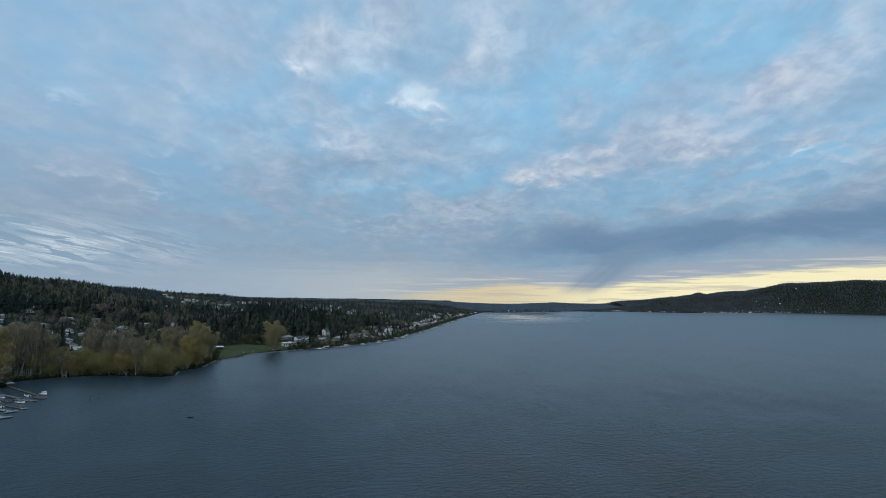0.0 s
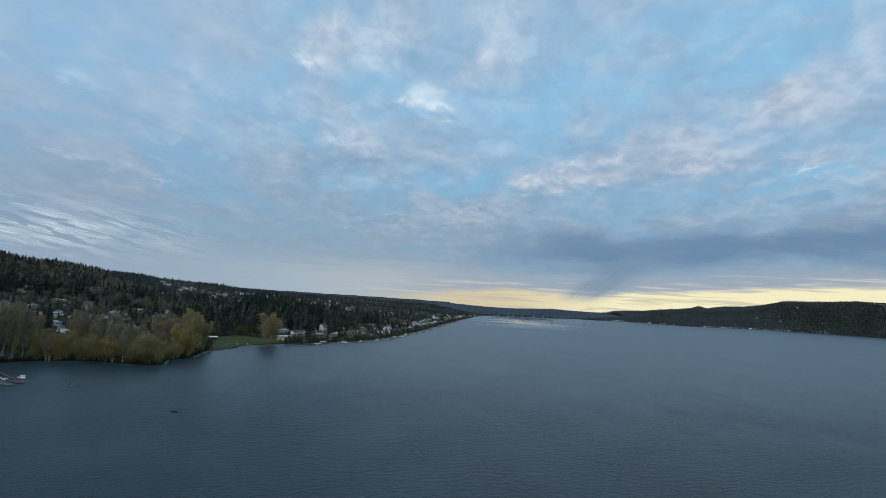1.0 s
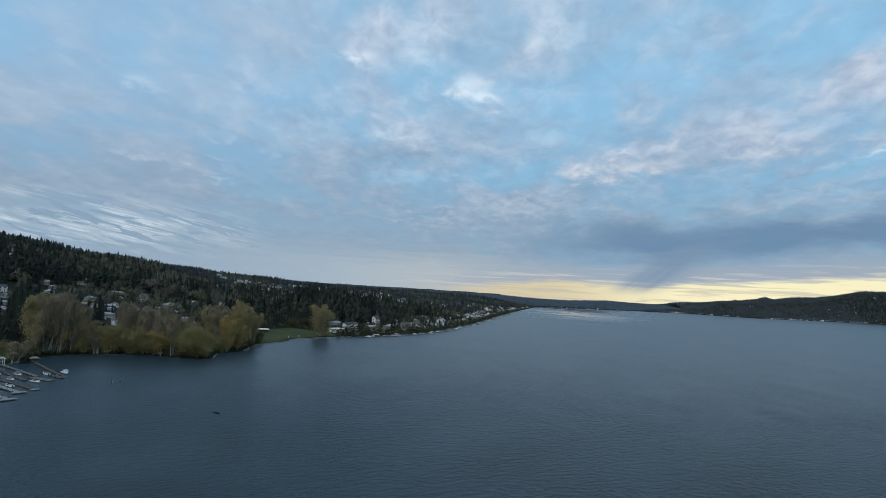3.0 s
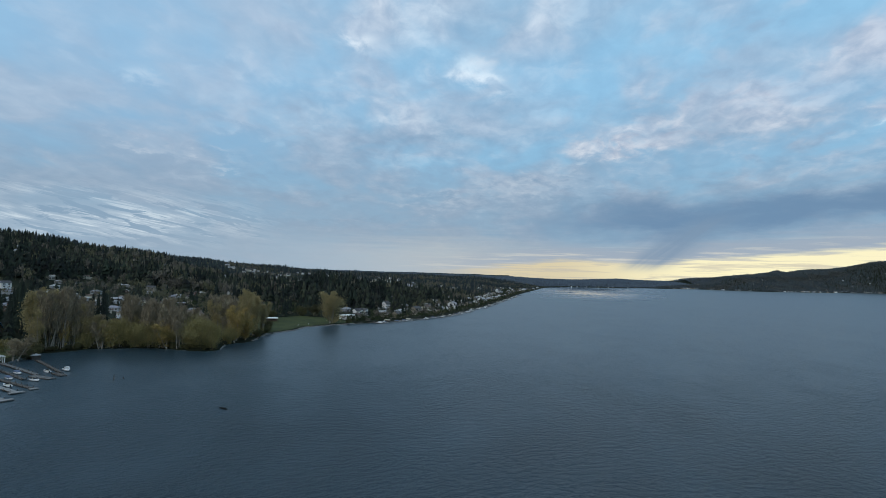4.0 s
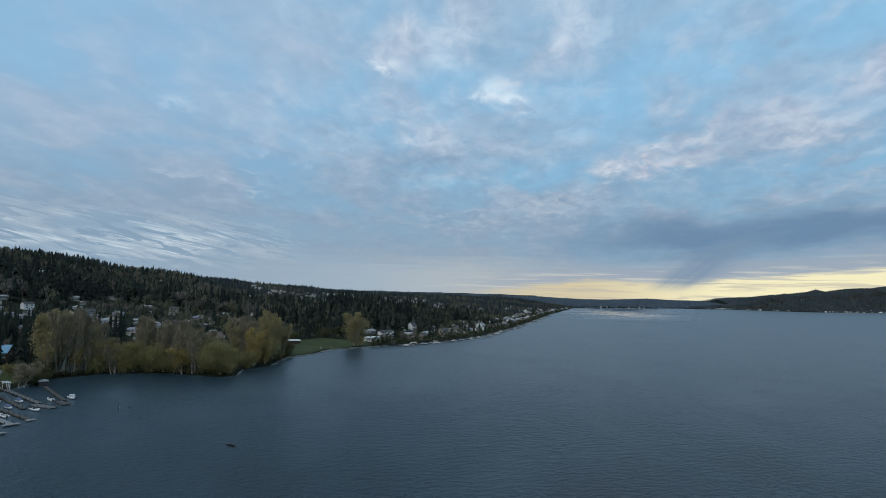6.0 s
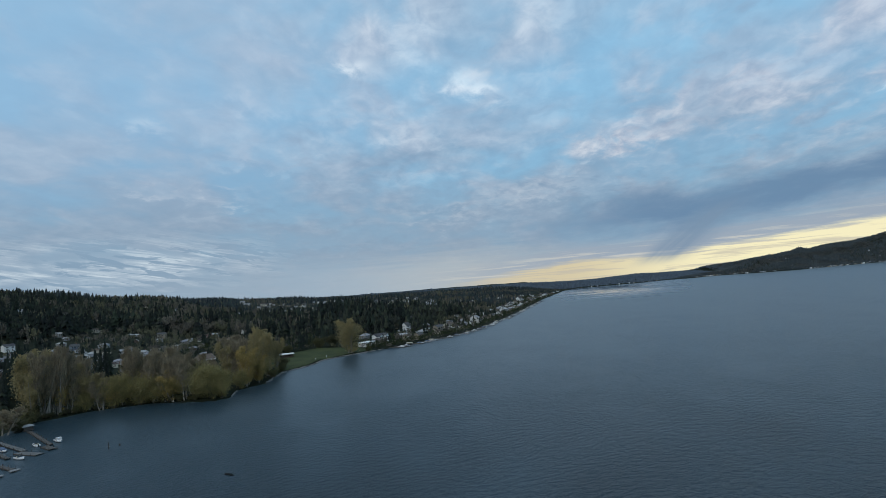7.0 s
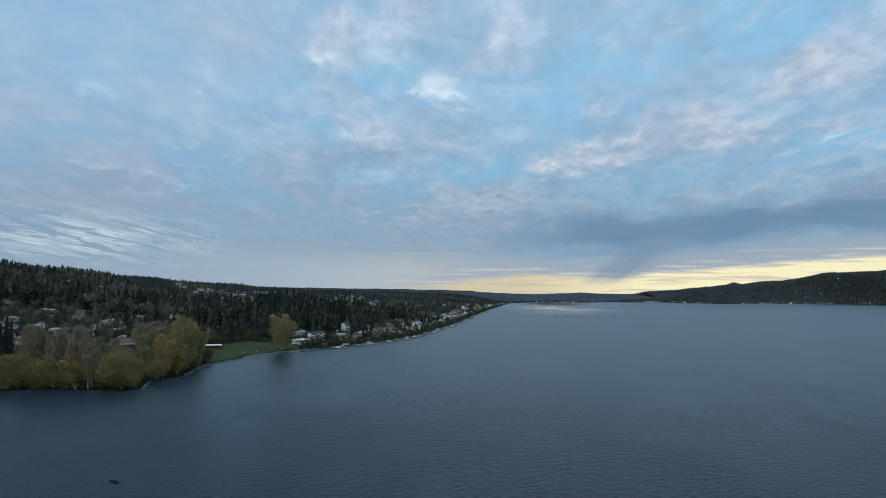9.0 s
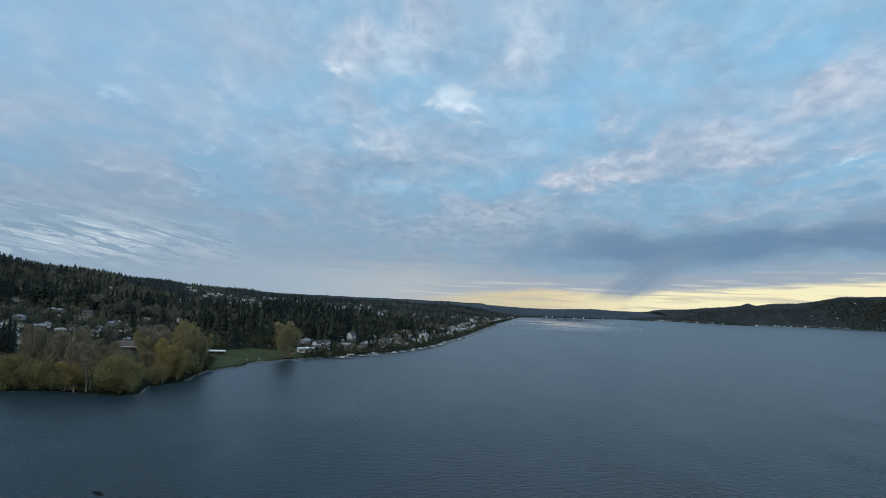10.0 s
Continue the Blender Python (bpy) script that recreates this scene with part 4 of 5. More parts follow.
tall = (10 + 21 * g.beta(2.0, 1.8, len(x))) * (1 + 0.16 * np.sin(x / 32) * np.sin(y / 43)) * np.where(homes, 0.55, np.where(village, 0.5, 1.0)) * np.interp(west, (0, 60, 200, 480), (0.5, 0.66, 0.9, 1.0))
tall *= np.interp(rng_away, (1000, 1500, 2300), (1.0, 0.78, 0.68)) * np.where(dense, 1.25, np.interp(rng_away, (450, 760, 950, 1500), (1.0, 0.92, 0.68, 0.8)))
tall = np.where(leafy & ~homes, tall * 0.86, tall) * np.where(town, 0.54, 1.0)
spin = g.uniform(0, 6.28, len(x))
near = (rng_away < 640) & ~leafy & (x < -180)
order = np.flatnonzero(near)[:240]
single = np.zeros(len(x), bool)
single[order] = True
for i in order:
    copy_thing(firs[i % 4][0], pose(x[i], y[i], z[i], 0, 0, math.degrees(spin[i])) @ Matrix.Diagonal((tall[i] * (0.14 + 0.02 * (i % 5)), tall[i] * (0.14 + 0.02 * (i % 5)), tall[i], 1)))
for name, pick, temp, mat, w, seed, label in (
        ("fir_wood", ~leafy & ~single & (rng_away < 1120), cone_template(6, 5, 2), CONIFER_FAR, 0.245, 1, "dense dark fir wood on the hillside"),
        ("far_fir_wood", ~leafy & ~single & (rng_away >= 1120), cone_template(3, 3, 3), CONIFER_RIDGE_HAZE, 0.21, 2, "dense dark fir wood, tinted for haze, along the far ridge"),
        ("mixed_wood", leafy & (rng_away < 1120), clump_template(120, 4, 0.15), LEAF_FAR, 0.36, 3, "brown leafless and budding trees among the firs"),
        ("far_mixed_wood", leafy & (rng_away >= 1120), clump_template(26, 5, 0.30), LEAF_FAR, 0.32, 4, "brown budding trees along the far shore")):
    h = tall[pick]
    w = w * np.random.default_rng(seed).uniform(0.7, 1.4, len(h))
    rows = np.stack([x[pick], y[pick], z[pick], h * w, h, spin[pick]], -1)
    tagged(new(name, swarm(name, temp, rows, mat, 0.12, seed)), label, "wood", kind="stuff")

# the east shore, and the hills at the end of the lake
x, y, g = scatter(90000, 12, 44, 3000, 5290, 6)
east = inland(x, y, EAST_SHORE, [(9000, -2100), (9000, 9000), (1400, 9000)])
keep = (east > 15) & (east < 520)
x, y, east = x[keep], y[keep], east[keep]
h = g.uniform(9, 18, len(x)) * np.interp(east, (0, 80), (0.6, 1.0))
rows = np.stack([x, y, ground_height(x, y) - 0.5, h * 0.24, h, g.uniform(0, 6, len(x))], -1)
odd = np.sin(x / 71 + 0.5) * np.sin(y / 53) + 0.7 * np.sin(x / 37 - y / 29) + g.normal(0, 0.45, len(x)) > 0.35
tagged(new("east_fir_wood", swarm("east_fir_wood", cone_template(2, 4, 7), rows[~odd], CONIFER_EAST_HAZE, 0.15, 5)), "dark fir wood, tinted for haze, covering the hills of the east shore", "wood", kind="stuff")
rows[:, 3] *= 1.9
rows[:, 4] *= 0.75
tagged(new("east_mixed_wood", swarm("east_mixed_wood", clump_template(26, 8, 0.32, False), rows[odd], LEAF_EAST_HAZE, 0.15, 6)), "budding trees, greyed for haze, on the hills of the east shore", "wood", kind="stuff")
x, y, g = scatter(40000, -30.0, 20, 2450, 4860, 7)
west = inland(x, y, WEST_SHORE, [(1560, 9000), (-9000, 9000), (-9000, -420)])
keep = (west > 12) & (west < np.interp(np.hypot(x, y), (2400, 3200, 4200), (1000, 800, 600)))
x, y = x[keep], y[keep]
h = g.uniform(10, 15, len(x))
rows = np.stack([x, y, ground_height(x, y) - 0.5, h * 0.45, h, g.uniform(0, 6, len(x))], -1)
tagged(new("north_wood", swarm("north_wood", cone_template(2, 4, 9), rows, HAZE_WOOD, 0.15, 7)), "wooded hills tinted blue-grey for haze at the end of the lake", "wood", kind="stuff")

# the first of every kind stands among them
for kind, (x, y, h) in zip(cottonwoods + golden + bare + willows + shrubs + firs,
                           ((-272, 352, 33), (-236, 369, 16), (-205, 425, 27), (-184, 410, 21), (-258, 352, 20), (-222, 380, 26), (-212, 384, 24), (-203, 404, 16.5),
                            (-226, 371, 12), (-212, 373, 12), (-193, 377, 12), (-183, 442, 5), (-275, 330, 6), (-330, 395, 26), (-345, 385, 29), (-358, 400, 24), (-318, 410, 25))):
    proto, tall_ = kind
    s_ = h / tall_
    side = s_ * 0.17 if proto.name.startswith("conifer") else s_
    proto.matrix_basis = pose(x, y, height_at(x, y) - 0.1, 0, 0, 40) @ Matrix.Diagonal((side, side, s_, 1))

# ---- houses ----
def make_house(name, label, w, d, storeys, pitch, wall, roof, cols, hip=False, deck=False, chimney=True, garage=False, trim=WHITE, wing=0.0, sides=True):
    """A house whose front (with its large windows) looks to -y; its base is sunk for sloping plots."""
    home = new(name)
    h = 2.8 * storeys + 0.3
    walls = Soup()
    walls.box(-w / 2, -d / 2, -3.0, w / 2, d / 2, h)
    rise = pitch * d / 2
    over = 0.55
    if not hip and pitch > 0.12:
        for sx in (-1, 1):
            x0, x1 = sx * w / 2, sx * (w / 2 - 0.2)
            walls.poly((x0, -d / 2, h), (x0, d / 2, h), (x0, 0, h + rise))
            walls.poly((x1, -d / 2, h), (x1, 0, h + rise), (x1, d / 2, h))
    if wing:
        walls.box(w / 2, -d * 0.3, -3.0, w / 2 + wing, d * 0.38, 2.9)
    part("wall", walls, wall, home)
    r = Soup()
    t = 0.22
    if pitch <= 0.12:
        r.box(-w / 2 - over, -d / 2 - over, h + 0.01, w / 2 + over, d / 2 + over, h + 0.35)
    else:
        e = w / 2 + over
        y1, z1 = d / 2 + over, h - over * pitch
        q = (w / 2 - d / 2 * 0.9) if hip else e
        q = max(q, 0.4)
        top = h + rise
        ring_low = [(-e, -y1, z1), (e, -y1, z1), (e, y1, z1), (-e, y1, z1)]
        for lift, flip in ((0.02, True), (t, False)):
            a, b, c, dd = [(x, y, z + lift) for x, y, z in ring_low]
            m, n = (-q, 0, top + lift), (q, 0, top + lift)
            faces = [(a, b, n, m), (c, dd, m, n)] + ([(b, c, n), (dd, a, m)] if hip else [])
            for fc in faces:
                r.poly(*(reversed(fc) if flip else fc))
        low = [(x, y, z + 0.02) for x, y, z in ring_low]
        hi = [(x, y, z + t) for x, y, z in ring_low]
        for i, j in ((0, 1), (2, 3)) if not hip else ((0, 1), (1, 2), (2, 3), (3, 0)):
            r.poly(low[i], low[j], hi[j], hi[i])
        if not hip:
            for s, (i, j) in ((1, (1, 2)), (-1, (3, 0))):
                m0, m1 = (s * q, 0, top + 0.02), (s * q, 0, top + t)
                r.poly(low[i], m0, m1, hi[i])
                r.poly(m0, low[j], hi[j], m1)
    if wing:
        r.box(w / 2 + 0.03, -d * 0.3 - 0.4, 2.92, w / 2 + wing + 0.4, d * 0.38 + 0.4, 3.15)
    part("roof", r, roof, home)
    for s in range(storeys):
        for c in range(cols):
            x = (c + 0.5) / cols * w - w / 2
            ww, wh = min(w / cols * 0.62, 2.4), 1.5
            z = 0.75 + s * 2.8
            if s == 0 and c == cols // 2:
                dr = Soup()
                dr.box(x - 0.5, -d / 2 - 0.06, 0.15, x + 0.5, -d / 2 - 0.003, 2.25)
                part("door", dr, DOOR, home, "dark red front door")
                continue
            fr = Soup()
            for bx in ((x - ww / 2 - 0.1, z - 0.1, x - ww / 2, z + wh + 0.1), (x + ww / 2, z - 0.1, x + ww / 2 + 0.1, z + wh + 0.1),
                       (x - ww / 2, z - 0.1, x + ww / 2, z), (x - ww / 2, z + wh, x + ww / 2, z + wh + 0.1), (x - 0.04, z, x + 0.04, z + wh)):
                fr.box(bx[0], -d / 2 - 0.08, bx[1], bx[2], -d / 2 - 0.002, bx[3])
            win = part("window", fr, trim, home)
            pn = Soup()
            pn.box(x - ww / 2, -d / 2 - 0.04, z, x + ww / 2, -d / 2 - 0.004, z + wh)
            part("pane", pn, GLASS, win)
        for sx in (-1, 1) if sides else ():
            z = 0.9 + s * 2.8
            fr = Soup()
            xa, xb = sorted((sx * w / 2 + sx * 0.003, sx * w / 2 + sx * 0.05))
            fr.box(xa, -0.75, z - 0.1, xb, 0.75, z + 1.3)
            win = part("window", fr, trim, home)
            pn = Soup()
            xa, xb = sorted((sx * w / 2 + sx * 0.05, sx * w / 2 + sx * 0.08))
            pn.box(xa, -0.62, z, xb, 0.62, z + 1.2)
            part("pane", pn, GLASS, win)
    if chimney:
        ch = Soup()
        ch.box(w * 0.22, d * 0.12, h * 0.8, w * 0.22 + 0.9, d * 0.12 + 0.7, h + rise + 0.9)
        ch.box(w * 0.22 - 0.08, d * 0.12 - 0.08, h + rise + 0.9, w * 0.22 + 0.98, d * 0.12 + 0.78, h + rise + 1.05)
        part("chimney", ch, RED, home, "brick chimney")
    if deck:
        dk = Soup()
        z = 2.75 if storeys > 1 else 0.2
        dk.box(-w * 0.42, -d / 2 - 2.6, z - 0.2, w * 0.42, -d / 2 - 0.1, z)
        for i in range(5):
            x = -w * 0.42 + 0.1 + i * (w * 0.84 - 0.2) / 4
            dk.box(x - 0.08, -d / 2 - 2.55, -3.0, x + 0.08, -d / 2 - 2.4, z + 1.0)
        dk.box(-w * 0.42, -d / 2 - 2.56, z + 0.92, w * 0.42, -d / 2 - 2.48, z + 1.0)
        part("deck", dk, DECK, home, "weathered timber deck on posts")
    if garage:
        g = Soup()
        g.box(w / 2 + 0.6, -d * 0.3 - 0.05, 0.1, w / 2 + wing - 0.6, -d * 0.3 - 0.004, 2.3)
        part("garage_door", g, WHITE, home, "white panelled garage door")
    return tagged(home, label, "house")


big_white = make_house("house", "large white two-storey lake house with grey shingle roof", 14, 10, 2, 0.55, WHITE, ROOF_PALE, 5, deck=True)
low_white = make_house("house", "low white house with a pale flat roof", 15, 9, 1, 0.1, WHITE, ROOF_WHITE, 5, chimney=False, deck=True)
cream_home = make_house("house", "cream two-storey house with brown shingle roof", 12, 9, 2, 0.45, CREAM, ROOF_BROWN, 4, wing=6, garage=True)
tan_home = make_house("house", "tan sided house with dark shingle roof and deck", 12, 9, 2, 0.5, TAN, ROOF_DARK, 4, deck=True)
grey_home = make_house("house", "grey sided house with pale hipped shingle roof", 13, 9, 1, 0.4, GREY_WALL, ROOF_PALE, 4, hip=True)
blue_home = make_house("house", "slate-blue two-storey house with dark shingle roof", 11, 9, 2, 0.6, BLUE_WALL, ROOF_DARK, 3)
brown_home = make_house("house", "brown cedar house with weathered pale roof", 13, 9, 1, 0.42, BROWN, ROOF_PALE, 4, wing=5, garage=True)
tall_home = make_house("house", "tall white three-storey house with steep gable", 10, 9, 3, 0.9, WHITE, ROOF_DARK, 3, deck=True)
red_home = make_house("house", "brick red house with brown hipped roof", 13, 9, 2, 0.4, RED, ROOF_BROWN, 4, hip=True)
plain_homes = [make_house("house", label, w, 9, n, p, wall, roof, 2, hip, chimney=False, sides=False) for label, w, n, p, wall, roof, hip in (
    ("small white house with dark roof on a wooded slope", 11, 2, 0.5, WHITE, ROOF_DARK, False), ("small cream house with brown roof on a wooded slope", 12, 1, 0.45, CREAM, ROOF_BROWN, True),
    ("small tan house with dark roof on a wooded slope", 12, 2, 0.5, TAN, ROOF_DARK, False), ("small grey house with pale roof on a wooded slope", 11, 1, 0.4, GREY_WALL, ROOF_PALE, True))]
HOMES = [big_white, low_white, cream_home, tan_home, grey_home, blue_home, brown_home, tall_home, red_home, *plain_homes]


def place_home(kind, x, y, turn, group, up=0.3, s=1.0):
    ob = copy_thing(HOMES[kind], pose(x, y, max(height_at(x, y), 0.4) + up, 0, 0, turn) @ Matrix.Scale(s, 4))
    return tagged(ob, group=group)


def gabled_house(label, x, y, turn, s=1.0):
    """A white two-storey house whose two gables and broad windows look over the lake, to -y."""
    home = new("lake_house")
    so = Soup()
    so.box(-9, -3, -2.5, 9, 5, 5.6)
    for sx in (-1, 1):
        so.poly((sx * 9, -3, 5.6), (sx * 9, 5, 5.6), (sx * 9, 1, 8.0))
    part("wall", so, WHITE, home)
    so = Soup()
    for zz, flip in ((0.03, True), (0.28, False)):
        for side in (-1, 1):
            q = [(-9.6, 1 + side * 4.7, 5.2 + zz), (9.6, 1 + side * 4.7, 5.2 + zz), (9.6, 1, 8.0 + zz), (-9.6, 1, 8.0 + zz)]
            so.poly(*(q if flip == (side > 0) else reversed(q)))
    for side in (-1, 1):
        so.poly((-9.6, 1 + side * 4.7, 5.23), (9.6, 1 + side * 4.7, 5.23), (9.6, 1 + side * 4.7, 5.48), (-9.6, 1 + side * 4.7, 5.48))
    part("roof", so, ROOF_DARK, home, "dark shingle roof")
    for gx, gw, gh in ((-4.6, 6.2, 5.6), (4.8, 5.2, 6.2)):
        so = Soup()
        so.box(gx - gw / 2, -6, -2.5, gx + gw / 2, -2.9, gh)
        top = gh + gw * 0.34
        so.poly((gx - gw / 2, -6, gh), (gx + gw / 2, -6, gh), (gx, -6, top))
        wing = part("gable", so, WHITE, home)
        so = Soup()
        for side in (-1, 1):
            e = gx + side * (gw / 2 + 0.5)
            for zz in (0.03, 0.26):
                so.poly((e, -6.6, gh - 0.34 + zz), (e, 0.8, gh - 0.34 + zz), (gx, 0.8, top + zz), (gx, -6.6, top + zz))
            so.poly((e, -6.6, gh - 0.31), (gx, -6.6, top + 0.03), (gx, -6.6, top + 0.26), (e, -6.6, gh - 0.08))
        part("gable_roof", so, ROOF_DARK, wing, "dark shingle gable roof")
        for zz, hh in ((0.4, 2.0), (3.2, 1.7)):
            for k_ in (-1, 1):
                so = Soup()
                so.box(gx + k_ * gw * 0.22 - gw * 0.18, -6.06, zz, gx + k_ * gw * 0.22 + gw * 0.18, -6.005, zz + hh)
                part("window", so, GLASS, wing, "broad dark window")
    so = Soup()
    so.box(-1.4, -5.4, 2.6, 2.1, -3.02, 2.8)
    so.box(-1.4, -5.4, 3.6, 2.1, -5.3, 3.7)
    for px in (-1.3, 0.35, 2.0):
        so.box(px - 0.08, -5.4, -2.5, px + 0.08, -5.25, 3.6)
    part("balcony", so, DECK, home, "timber balcony between the gables")
    home.matrix_basis = pose(x, y, height_at(x, y) + 0.4, 0, 0, turn) @ Matrix.Scale(s, 4)
    return tagged(home, label, "house", "houses along the west shore")


rng = random.Random(21)
for i, (x, y) in enumerate(VILLAGE):
    if (x, y) in ((-272, 510.4), (-222, 541.5)):
        continue
    place_home((4, 6, 12, 10, 4, 5, 12, 6, 10, 4)[i % 10], x, y, rng.choice((20, 35, 50, 120)) + rng.uniform(-8, 8), "houses of the village", 0.3, rng.uniform(0.56, 0.76))
for i, (x, y) in enumerate(PACKED):
    place_home((10, 12, 4, 10, 6, 12)[i % 6], x, y, rng.choice((25, 35, 45, 125)) + rng.uniform(-6, 6), "houses of the village", 0.2, rng.uniform(0.5, 0.66))
for i, (x, y) in enumerate(UPHILL):
    place_home((0, 2, 6, 0, 2, 4, 3, 2)[i % 8] if i != 14 else 7, x, y, 42 + rng.uniform(-20, 20), "houses on the hillside", 1.2, rng.uniform(0.6, 0.74))
for i, (x, y) in enumerate(SHORE_HOMES):
    if i == 1:
        gabled_house("white two-storey house with twin gables beside the park", x, y, 62, 0.95)
        continue
    place_home((1, 0, 6, 4, 12, 4, 3, 10, 2, 6, 7, 12, 4, 0, 10, 6, 1)[i % 17], x, y, 60 + rng.uniform(-15, 20), "houses along the west shore", 0.6, rng.uniform(0.85, 1.0) if i < 3 else rng.uniform(0.75, 0.98))
for i, (x, y) in enumerate(FAR_HOMES):
    place_home((0, 4, 2, 4, 3, 1)[i % 6], x, y, 35 + rng.uniform(-20, 20), "houses on the far hillside", 1.6, 0.55 if i < 2 else 0.8)
# homes strung along the foot of the east shore, dotted over its slope, and at the end of the lake: specks from here
home_shape = ([(-0.5, -0.4, -0.3), (0.5, -0.4, -0.3), (0.5, 0.4, -0.3), (-0.5, 0.4, -0.3), (-0.5, -0.4, 0.6), (0.5, -0.4, 0.6), (0.5, 0.4, 0.6), (-0.5, 0.4, 0.6), (-0.5, 0, 1), (0.5, 0, 1)],
              [(0, 1, 5), (0, 5, 4), (1, 2, 6), (1, 6, 5), (2, 3, 7), (2, 7, 6), (3, 0, 4), (3, 4, 7), (4, 5, 9), (4, 9, 8), (6, 7, 8), (6, 8, 9), (5, 6, 9), (7, 4, 8)])
for name, mat, seed, count in (("white_far_homes", WHITE, 41, 22), ("grey_far_homes", GREY_WALL, 42, 56), ("tan_far_homes", TAN, 43, 60)):
    g = np.random.default_rng(seed)
    ex = g.uniform(905, 2750, count)
    ey = np.interp(ex, (902, 1070, 1240, 1430, 1701, 2068, 2498, 2852), (3100, 3250, 3172, 3165, 3366, 3678, 3942, 3878)) + np.where(g.uniform(0, 1, count) < 0.72, g.choice((10, 13, 19, 28, 44), count), g.uniform(60, 300, count))
    nx_ = g.uniform(275, 700, 5)
    ny_ = np.interp(nx_, (267, 423, 596, 738), (2690, 2800, 2921, 3073)) + g.uniform(10, 30, 5)
    ex, ey = np.concatenate([ex, nx_]), np.concatenate([ey, ny_])
    n_ = len(ex)
    small = np.where(np.arange(n_) < count, 1.0, 0.55)
    rows = np.stack([ex, ey, ground_height(ex, ey) + 0.6, g.uniform(4.5, 10, n_) * small, g.uniform(3, 6, n_) * small, g.uniform(-0.5, 0.5, n_)], -1)
    tagged(new(name, swarm(name, home_shape, rows, mat, 0.0, seed)), name.split("_")[0] + " houses strung along the distant east shore", "houses", kind="stuff")
for hx, hy in ROWS:
    place_home(rng.choice((9, 9, 10, 10, 11, 12)), hx, hy, 60 + rng.uniform(-25, 25), "houses on the slope above the west shore", 0.8, rng.uniform(0.58, 0.82))
for hx, hy in RIDGE:
    place_home(rng.choice((9, 9, 10, 12)), hx, hy, 20 + rng.uniform(-30, 30), "small houses along the far ridge", 1.6, rng.uniform(0.55, 0.75))
for hx, hy in DOTTED:
    place_home(rng.choice((9, 10, 10, 11, 12, 12)), hx, hy, 42 + rng.uniform(-30, 30), "small houses on the wooded slope", 0.6, rng.uniform(0.55, 0.78))
# the first of each kind stands in the village too
for i, (ob, (x, y)) in enumerate(zip(HOMES, FIRST_HOMES)):
    ob.matrix_basis = pose(x, y, height_at(x, y) + 0.4, 0, 0, 30 + i % 4 * 7) @ Matrix.Scale(0.52, 4)
    tagged(ob, group="houses of the village")


def long_building(name, label, x, y, turn, w, d, h, wall, roof, pitched=False):
    """A low public building with a pale roof edge and a covered front."""
    b = new(name)
    so = Soup()
    so.box(-w / 2, -d / 2, -1.5, w / 2, d / 2, h)
    part("wall", so, wall, b)
    so = Soup()
    so.box(-w / 2 - 0.8, -d / 2 - 1.6, h + 0.01, w / 2 + 0.8, d / 2 + 0.8, h + 0.55)
    part("roof", so, roof, b)
    for i in range(7):
        xx = -w / 2 - 0.4 + i * (w + 0.8) / 6
        so = Soup()
        so.box(xx - 0.12, -d / 2 - 1.45, -1.0, xx + 0.12, -d / 2 - 1.2, h)
        part("post", so, wall, b)
    if pitched:
        so = Soup()
        x0, x1, y0, y1, z0, z1 = -w / 2 - 0.7, w / 2 + 0.7, -d / 2 - 1.5, d / 2 + 0.7, h + 0.56, h + 0.56 + d * 0.32
        ya = (y0 + y1) / 2
        a, c = (x0 + 3, ya, z1), (x1 - 3, ya, z1)
        so.poly((x0, y0, z0), (x1, y0, z0), c, a)
        so.poly((x1, y1, z0), (x0, y1, z0), a, c)
        so.poly((x0, y1, z0), (x0, y0, z0), a)
        so.poly((x1, y0, z0), (x1, y1, z0), c)
        so.poly((x0, y0, z0), (x0, y1, z0), (x1, y1, z0), (x1, y0, z0))
        part("hipped_roof", so, ROOF_BROWN, b, "dark brown shingle roof")
    for i in range(4):
        xx = (i + 0.5) / 4 * w - w / 2
        so = Soup()
        so.box(xx - 0.9, -d / 2 - 0.05, 0.9, xx + 0.9, -d / 2 - 0.003, 2.0)
        part("window", so, GLASS, b)
    b.matrix_basis = pose(x, y, height_at(x, y) + 0.1, 0, 0, turn)
    return tagged(b, label, "building")


long_building("park_pavilion", "long low park pavilion with white flat roof behind the lawn", -225, 541.5, 28, 27, 6, 2.3, BROWN, ROOF_WHITE)
long_building("boat_club", "brown building with dark roof and white eaves among trees", -272, 510.4, 30, 15, 12, 3.2, BROWN, ROOF_WHITE, True)
lake_house = make_house("lake_house", "brown cedar house with a blue metal roof above the garden lawn", 14, 11, 1, 0.62, BROWN, ROOF_BLUE, 4, deck=True)
lake_house.matrix_basis = pose(-316, 358, height_at(-316, 358) + 1.6, 0, 0, 28) @ Matrix.Scale(1.1, 4)

